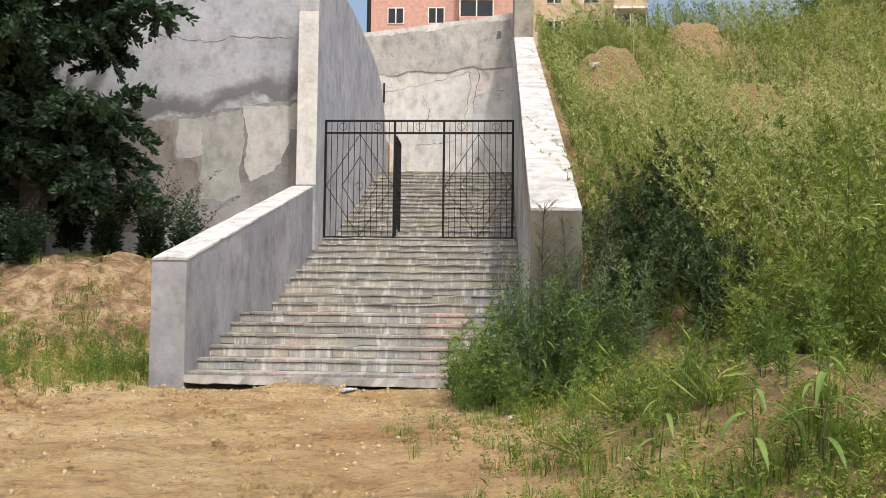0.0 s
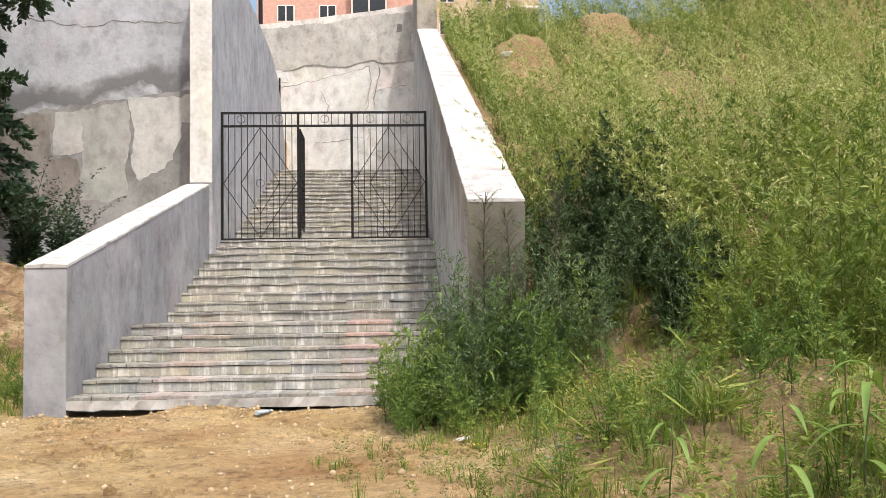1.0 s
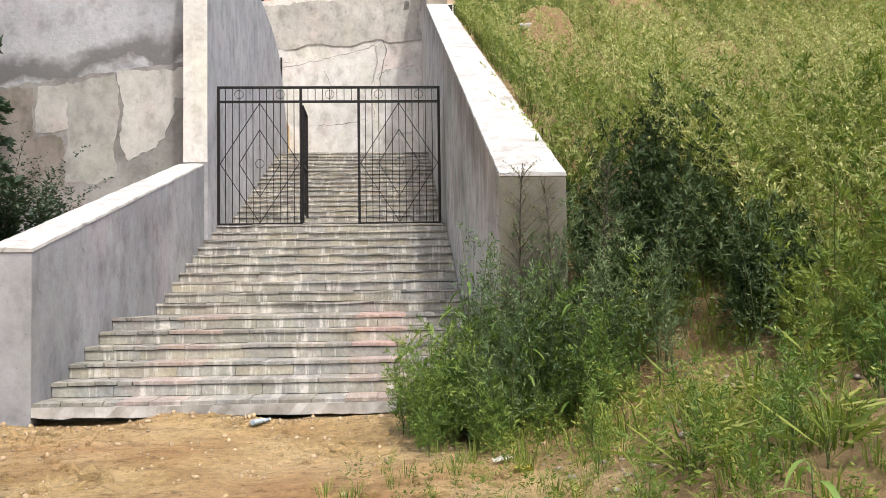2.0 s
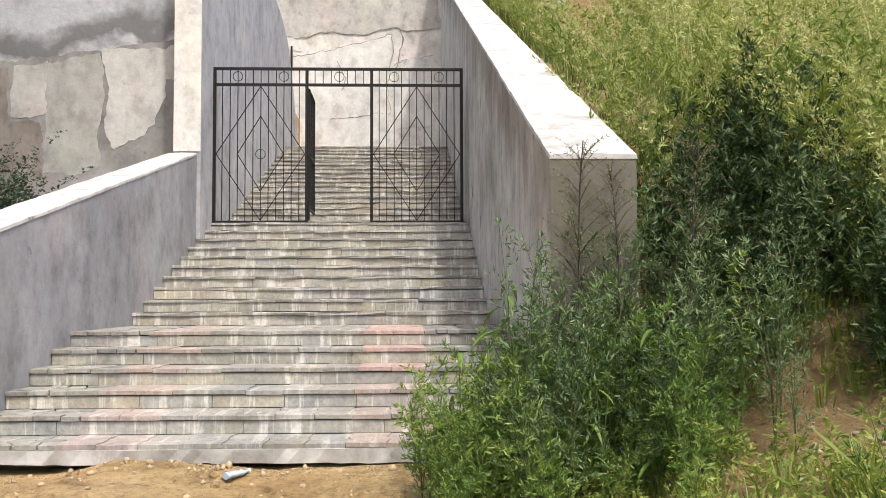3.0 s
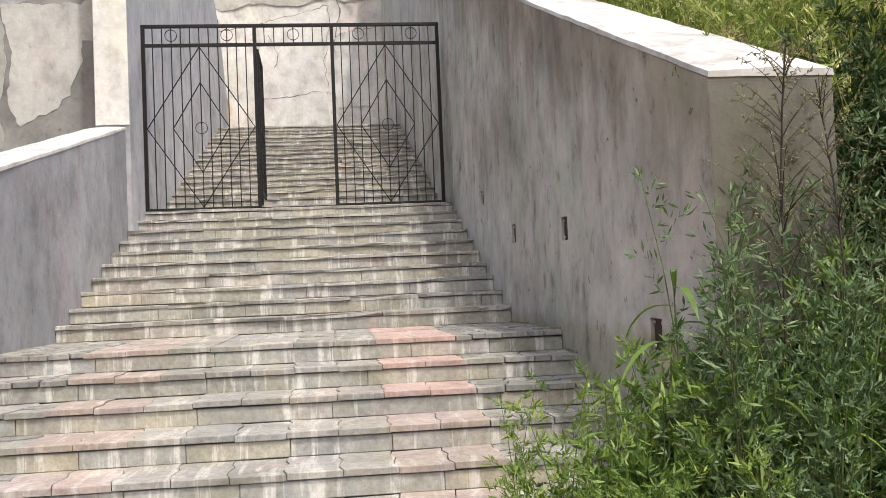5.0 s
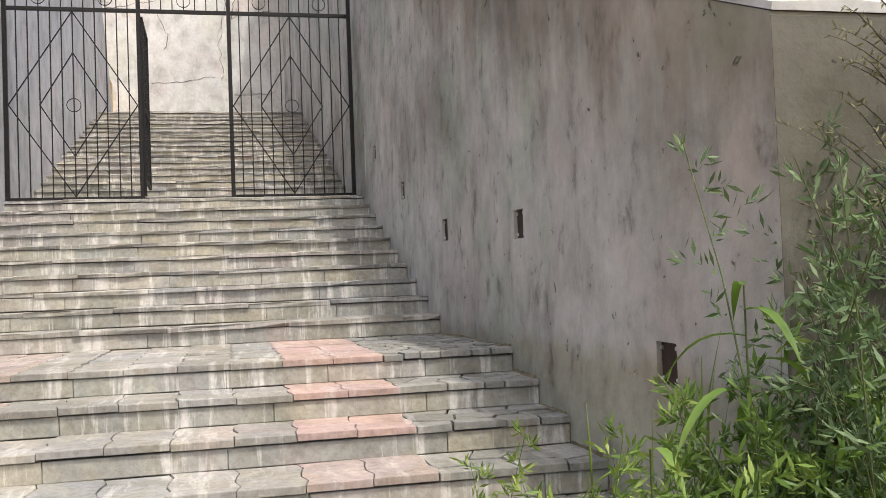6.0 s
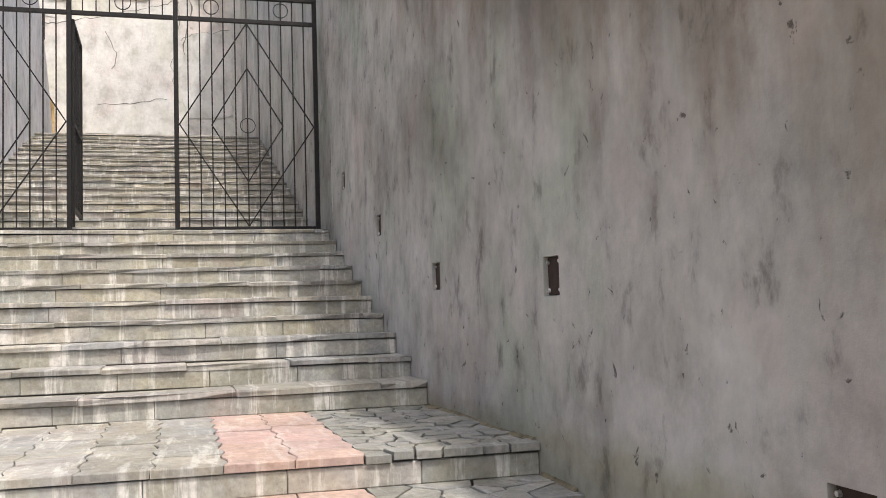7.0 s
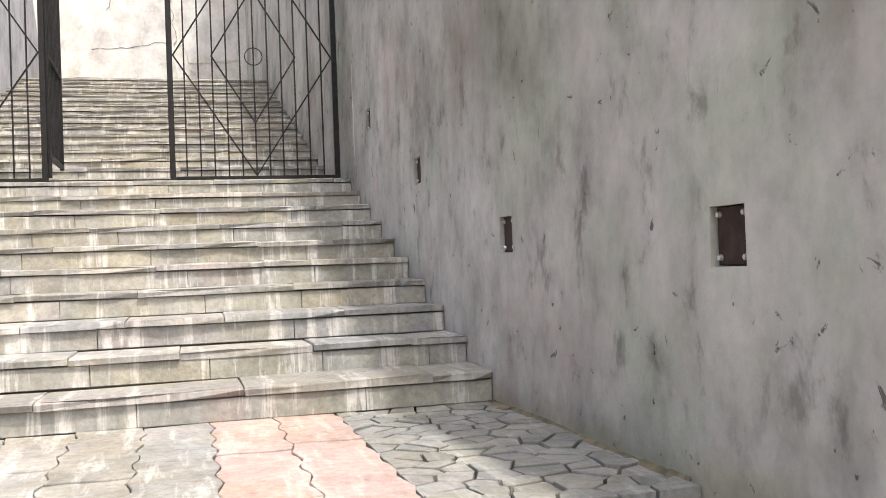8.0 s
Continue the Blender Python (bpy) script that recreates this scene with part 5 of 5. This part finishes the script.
def build_tree(x, y, height, radius, leaves, name, label, trunk_r, low, size=0.1, seed=11):
    rnd = random.Random(seed)
    z0 = float(ground_z(x, y)) - 0.1
    root = new(name)
    root.location = (x, y, z0)
    bm = bmesh.new()
    pts = [Vector((0.1 * math.sin(i * 1.3), 0.1 * math.cos(i * 1.1), height * 0.8 * i / 6)) for i in range(7)]
    limb(bm, pts, [trunk_r * (1.25 - 0.17 * i) for i in range(7)])
    part("trunk", bm, M_BARK, root)
    bm = bmesh.new()
    tips = []
    for k in range(80):
        h = height * rnd.uniform(low, 0.85)
        a = rnd.uniform(0, 2 * math.pi)
        reach = radius * rnd.uniform(0.55, 1.05) * (1 - 0.35 * abs(h / height - 0.55))
        p0 = Vector((0, 0, h * 0.85))
        d = Vector((math.cos(a), math.sin(a), 0))
        seq = [p0 + d * reach * t + Vector((0, 0, height * 0.12 * (t - 0.75 * t * t) + rnd.gauss(0, 0.05))) for t in (0, 0.3, 0.6, 0.85, 1.0)]
        limb(bm, seq, [trunk_r * 0.3 * s for s in (1, 0.7, 0.45, 0.25, 0.1)], 5)
        tips.append([np.array(q) for q in seq])
    part("branchwork", bm, M_BARK, root)
    rng = np.random.default_rng(3)
    per = leaves // len(tips)
    V, F, o = [], [], 0
    for seq in tips:
        # drooping twigs along each limb, set with small leaves
        nt_ = 16
        for _ in range(nt_):
            t = rng.uniform(0.25, 1.0) * 4
            i = min(3, int(t))
            b0 = seq[i] + (seq[i + 1] - seq[i]) * (t - i) + rng.normal(0, 0.12, 3)
            a = rng.uniform(0, 2 * math.pi)
            d = np.array([math.cos(a), math.sin(a), rng.uniform(-0.5, 0.35)])
            ln = rng.uniform(0.35, 0.85) * radius * 0.42
            m = per // nt_
            s = rng.random(m)
            c = b0 + d * (s * ln)[:, None] + np.array([0, 0, -0.35]) * (s * s * ln)[:, None] + rng.normal(0, 0.035, (m, 3))
            dd = unit(d + rng.normal(0, 0.6, (m, 3)))
            sd = unit(np.cross(dd, rng.normal(0, 1, (m, 3))))
            q = rng.uniform(0.7, 1.3, m)
            v, f = leaf_quads(c, dd, sd, size * q, size * 0.46 * q)
            V.append(v)
            F.append(f + o)
            o += len(v)
    raw("crown", np.concatenate(V), np.concatenate(F), M_TREE, root)
    root["label"], root["category"] = label, "tree"
    return root


build_tree(-6.3, -3.4, 10.0, 2.35, 170000, "elm_tree", "dark green elm with drooping twigs", 0.24, 0.1, 0.14)
build_tree(-9.2, -2.2, 9.0, 2.6, 42000, "elm_tree", "dark green elm beside the retaining wall", 0.2, 0.08, 0.17, 5)
for k, (tx, ty, th) in enumerate(((19.0, 15.0, 6.0), (23.0, 16.5, 7.0), (16.0, 18.0, 5.0), (27.5, 15.0, 6.5))):
    build_tree(tx, ty, th, th * 0.42, 7000, "plateau_tree", "dark leafy tree on the crest of the slope", 0.16, 0.15, 0.3, 20 + k)


def build_shrub(x, y, h):
    root = new("shrub")
    root.location = (x, y, float(ground_z(x, y)) - 0.03)
    rng = np.random.default_rng(int(100 - 10 * x))
    V, F, o = [], [], 0
    SV, SF, so = [], [], 0
    for _ in range(26):
        (v, f), (sv, sf) = stalk_leaves(rng, h * rng.uniform(0.5, 1.1), 110, 0.13, 0.055, 0.3, 0.6, 0.6, 0.08, 2.2)
        V.append(v), F.append(f + o), SV.append(sv), SF.append(sf + so)
        o += len(v)
        so += len(sv)
    raw("stem", np.concatenate(SV), np.concatenate(SF), M_BARK, root)
    raw("foliage", np.concatenate(V), np.concatenate(F), M_TREE, root)
    return tagged(root, "small dark shrub in front of the retaining wall", "shrub")


for sx, sy, sh in ((-3.7, -2.3, 1.5), (-4.5, -1.8, 1.9), (-5.2, -2.4, 1.7), (-6.1, -2.0, 2.2), (-7.0, -2.6, 2.0), (-7.9, -2.0, 2.4), (-8.8, -2.8, 2.2), (-9.8, -2.4, 2.4), (-6.6, -4.0, 1.3), (-8.2, -4.2, 1.5), (-5.9, -4.3, 1.1), (-6.5, -5.0, 1.3), (-7.2, -5.4, 1.4), (-7.9, -5.9, 1.2)):
    build_shrub(sx, sy, sh)


# ---------------------------------------------------------------- litter
def bottle(x, y, yaw):
    root = new("plastic_bottle")
    root.location = (x, y, float(ground_z(x, y)) + 0.035)
    root.rotation_euler = (0, radians(90), radians(yaw))
    bm = bmesh.new()
    pr = [(0.0, -0.1), (0.03, -0.1), (0.034, -0.08), (0.03, -0.03), (0.034, 0.0), (0.027, 0.04), (0.033, 0.06), (0.022, 0.1), (0.013, 0.12), (0.013, 0.135)]
    rows = [[bm.verts.new((r * math.cos(a * math.pi / 6) * 0.75, r * math.sin(a * math.pi / 6), z)) for a in range(12)] for r, z in pr[1:]]
    for p, q in zip(rows, rows[1:]):
        for k in range(12):
            bm.faces.new((p[k], p[(k + 1) % 12], q[(k + 1) % 12], q[k]))
    bm.faces.new(rows[0][::-1])
    part("body", bm, M_PET, root)
    bm = bmesh.new()
    bmesh.ops.create_cone(bm, cap_ends=True, segments=12, radius1=0.015, radius2=0.015, depth=0.018, matrix=Matrix.Translation((0, 0, 0.146)))
    part("cap", bm, M_WHITE, root, "white cap")
    root["label"], root["category"] = "crumpled pale blue plastic bottle on the soil", "bottle"


bottle(0.74, -9.12, 60)


def scrap(x, y, mat, size, label, seed):
    rnd = random.Random(seed)
    bm = bmesh.new()
    n = 6
    vs = [[bm.verts.new(((i / n - 0.5) * size * 1.6, (j / n - 0.5) * size, 0.02 + rnd.uniform(0, 0.35) * size)) for i in range(n + 1)] for j in range(n + 1)]
    for j in range(n):
        for i in range(n):
            bm.faces.new((vs[j][i], vs[j][i + 1], vs[j + 1][i + 1], vs[j + 1][i]))
    bmesh.ops.solidify(bm, geom=bm.faces[:], thickness=0.003)
    ob = part("litter", bm, mat)
    ob.location = (x, y, float(ground_z(x, y)))
    ob.rotation_euler = (0, 0, rnd.uniform(0, 6))
    tagged(ob, label, "litter")


scrap(2.75, -10.95, M_WHITE, 0.1, "white crumpled paper scrap among the weeds", 1)
scrap(2.85, -11.25, M_YELLOW, 0.08, "yellow crumpled wrapper among the weeds", 2)


def rubble_slab(x, y, size):
    bm = box(bmesh.new(), -size, size, -size * 0.5, size * 0.5, -0.05, 0.06, 0.02)
    ob = part("concrete_slab", bm, M_COPING)
    ob.location = (x, y, float(ground_z(x, y)) + 0.05)
    ob.rotation_euler = (0.25, -0.2, 0.4)
    tagged(ob, "pale broken concrete slab on the bare slope", "rubble")


rubble_slab(4.75, 1.6, 0.15)


# ---------------------------------------------------------------- pebbles
def pebbles():
    rng = np.random.default_rng(9)
    bm = bmesh.new()
    bmesh.ops.create_icosphere(bm, subdivisions=1, radius=1)
    tv = np.array([v.co[:] for v in bm.verts])
    tf = np.array([[v.index for v in fc.verts] for fc in bm.faces])
    bm.free()
    n = 3000
    x, y = rng.uniform(-3.5, 6.5, n), -8.85 - 7.5 * rng.random(n) ** 1.9
    s = 0.005 + 0.024 * rng.random(n) ** 5
    z = ground_z(x, y)
    q = tv[None] * (s[:, None, None] * rng.uniform(0.6, 1.4, (n, 1, 3))) * rng.uniform(0.85, 1.15, (n, len(tv), 1)) + np.stack([x, y, z + s * 0.3], -1)[:, None]
    f = (tf[None] + (np.arange(n) * len(tv))[:, None, None]).reshape(-1, 3)
    g = 260
    gx, gy = rng.normal(4.15, 0.5, g), rng.normal(-11.2, 0.6, g)
    gs = 0.006 + 0.034 * rng.random(g) ** 3
    gq = tv[None] * (gs[:, None, None] * rng.uniform(0.6, 1.4, (g, 1, 3)) * np.array([1, 1, 0.6])) * rng.uniform(0.8, 1.2, (g, len(tv), 1)) + np.stack([gx, gy, ground_z(gx, gy) + gs * 0.2], -1)[:, None]
    gf = (tf[None] + (np.arange(g) * len(tv))[:, None, None]).reshape(-1, 3)
    tagged(raw("rubble", gq.reshape(-1, 3), gf, M_STONE), "pale rubble stones on the bare path", "stones", kind="stuff")
    m = 6000
    cx, cy = rng.uniform(-5.0, 3.2, m), -8.98 - 7.5 * rng.random(m) ** 1.2
    lie = patchy(cx, cy, 2.6) ** 2
    keep = rng.random(m) < 0.12 + lie
    cx, cy, lie = cx[keep], cy[keep], lie[keep]
    m = len(cx)
    cs = 0.008 + (0.02 + 0.045 * lie) * rng.random(m) ** 2.5
    cq = tv[None] * (cs[:, None, None] * rng.uniform(0.5, 1.5, (m, 1, 3))) * rng.uniform(0.7, 1.3, (m, len(tv), 1)) + np.stack([cx, cy, ground_z(cx, cy)], -1)[:, None]
    cf = (tf[None] + (np.arange(m) * len(tv))[:, None, None]).reshape(-1, 3)
    tagged(raw("soil_crumbs", cq.reshape(-1, 3), cf, M_SOIL), "loose crumbs of dry sandy soil", "soil", kind="stuff")
    tagged(raw("pebbles", q.reshape(-1, 3), f, M_PEBBLE), "small stones strewn on the sandy soil", "stones", kind="stuff")


pebbles()


# ---------------------------------------------------------------- stone pieces of the stairs
rs = random.Random(4)
lay_risers(NOSE_LOW[1:], [z for _, z in NOSE_LOW[:5]], rs)
ends_up = [NOSE_UP[i + 1][0] + 0.013 for i in range(9)] + [NOSE_TOP[0][0] + 0.013]
lay_treads(NOSE_UP, ends_up, rs)
lay_risers(NOSE_UP, [LAND_Z] + [z for _, z in NOSE_UP[:9]], rs)
ends_top = [NOSE_TOP[i + 1][0] + 0.013 for i in range(16)] + [NOSE_TOP[-1][0] + 0.6]
lay_treads(NOSE_TOP, ends_top, rs)
lay_risers(NOSE_TOP, [GATE_Z] + [z for _, z in NOSE_TOP[:16]], rs)


def stone_from(loop, z, mat, th=0.036, bev=0.003, tilt=0.0):
    """One flat stone with the given outline (x, y), its top at z."""
    n = len(loop)
    cx, cy = sum(p[0] for p in loop) / n, sum(p[1] for p in loop) / n
    bm = bmesh.new()
    rows = []
    for dz, s in ((-th, 0.0), (-bev, 0.0), (0.0, bev)):
        rr = []
        for px, py in loop:
            d = math.hypot(px - cx, py - cy) or 1
            k = 1 - s / d
            rr.append(bm.verts.new(((px - cx) * k, (py - cy) * k, dz + (tilt * (px - cx) if dz == 0 else 0))))
        rows.append(rr)
    for p, q in zip(rows, rows[1:]):
        for i in range(n):
            j = (i + 1) % n
            bm.faces.new((p[i], p[j], q[j], q[i]))
    bm.faces.new(rows[-1])
    me = bpy.data.meshes.new("paver")
    bm.normal_update()
    bm.to_mesh(me)
    bm.free()
    me.materials.append(mat)
    ob = new("paver", me)
    ob.parent = stairs
    ob.location = (cx, cy, z + rs.gauss(0, 0.0025))
    return ob


def clip(poly, px, py, nx, ny):
    """The part of a polygon on the side (p - point) . n <= 0."""
    out = []
    for (ax, ay), (bx, by) in zip(poly, poly[1:] + poly[:1]):
        da, db = (ax - px) * nx + (ay - py) * ny, (bx - px) * nx + (by - py) * ny
        if da <= 0:
            out.append((ax, ay))
        if da * db < 0:
            t = da / (da - db)
            out.append((ax + (bx - ax) * t, ay + (by - ay) * t))
    return out


def crazy(x0, x1, y0, y1, z, size, joint=0.012):
    """Crazy paving: irregular stones that fill a rectangle, with open joints."""
    pts = []
    ny, nx = max(1, round((y1 - y0) / size)), max(1, round((x1 - x0) / size))
    for i in range(ny):
        for j in range(nx):
            pts.append((x0 + (j + 0.5 + rs.uniform(-0.45, 0.45)) * (x1 - x0) / nx, y0 + (i + 0.5 + rs.uniform(-0.45, 0.45)) * (y1 - y0) / ny))
    for a in pts:
        poly = [(x0, y0), (x1, y0), (x1, y1), (x0, y1)]
        for b in pts:
            dx, dy = b[0] - a[0], b[1] - a[1]
            d = math.hypot(dx, dy)
            if a is b or d > 4 * size or not poly:
                continue
            nx_, ny_ = dx / d, dy / d
            poly = clip(poly, (a[0] + b[0]) / 2 - nx_ * joint / 2, (a[1] + b[1]) / 2 - ny_ * joint / 2, nx_, ny_)
        if len(poly) >= 3:
            stone_from(poly, z, M_CRAZY, tilt=rs.gauss(0, 0.02))


def wavy(x0, x1, y0, y1, z, row, mat, ph):
    """A column of interlocking pavers with wavering sides."""
    j = 0.0025
    n = max(1, round((y1 - y0) / row))
    shift = rs.uniform(-0.3, 0.3) if n > 1 else 0

    def sx(x, y):
        return x + (0.014 * math.sin(2 * math.pi * y / 0.3) if XL + 0.02 < x < XR - 0.02 else 0)
    cuts = [y0] + [y0 + (i + shift) * (y1 - y0) / n for i in range(1, n)] + [y1]
    for i, (a, b) in enumerate(zip(cuts, cuts[1:])):
        wa, wb = (0.0 if i == 0 else 0.012), (0.0 if i == n - 1 else 0.012)
        lo = [(x0 + j + (x1 - x0 - 2 * j) * t, a + j + wa * math.sin(2 * math.pi * t)) for t in (0, 0.25, 0.5, 0.75)]
        hi = [(x1 - j - (x1 - x0 - 2 * j) * t, b - j + wb * math.sin(2 * math.pi * (1 - t))) for t in (0, 0.25, 0.5, 0.75)]
        k = 5
        right = [(x1 - j, a + j + (b - a - 2 * j) * t / k) for t in range(k)]
        left = [(x0 + j, b - j - (b - a - 2 * j) * t / k) for t in range(k)]
        loop = [(sx(p, q), q) for p, q in lo + right + hi + left]
        stone_from(loop, z, mat, tilt=rs.gauss(0, 0.008))


def pave(y0, y1, z, row, cell, pink=M_ROSE):
    """One level of paving: crazy stones at both ends, grey and pink columns between."""
    crazy(2.10, XR - 0.005, y0, y1, z, cell)
    crazy(XL + 0.005, -0.62, y0, y1, z, cell)
    n = 9
    w = (2.10 + 0.62) / n
    for i in range(n):
        a = -0.62 + i * w
        wavy(a, a + w, y0, y1, z, row, pink if i in (7, 8) else M_ROSE if i in (0, 1) else M_TREAD, i)


for k in range(5):
    pave(NOSE_LOW[k][0] - 0.012, NOSE_LOW[k + 1][0] + 0.012, NOSE_LOW[k][1], 0.5, 0.2, M_PINK if k > 2 else M_ROSE)
pave(NOSE_LOW[5][0] - 0.012, NOSE_UP[0][0] + 0.012, LAND_Z, 0.42, 0.135, M_PINK)
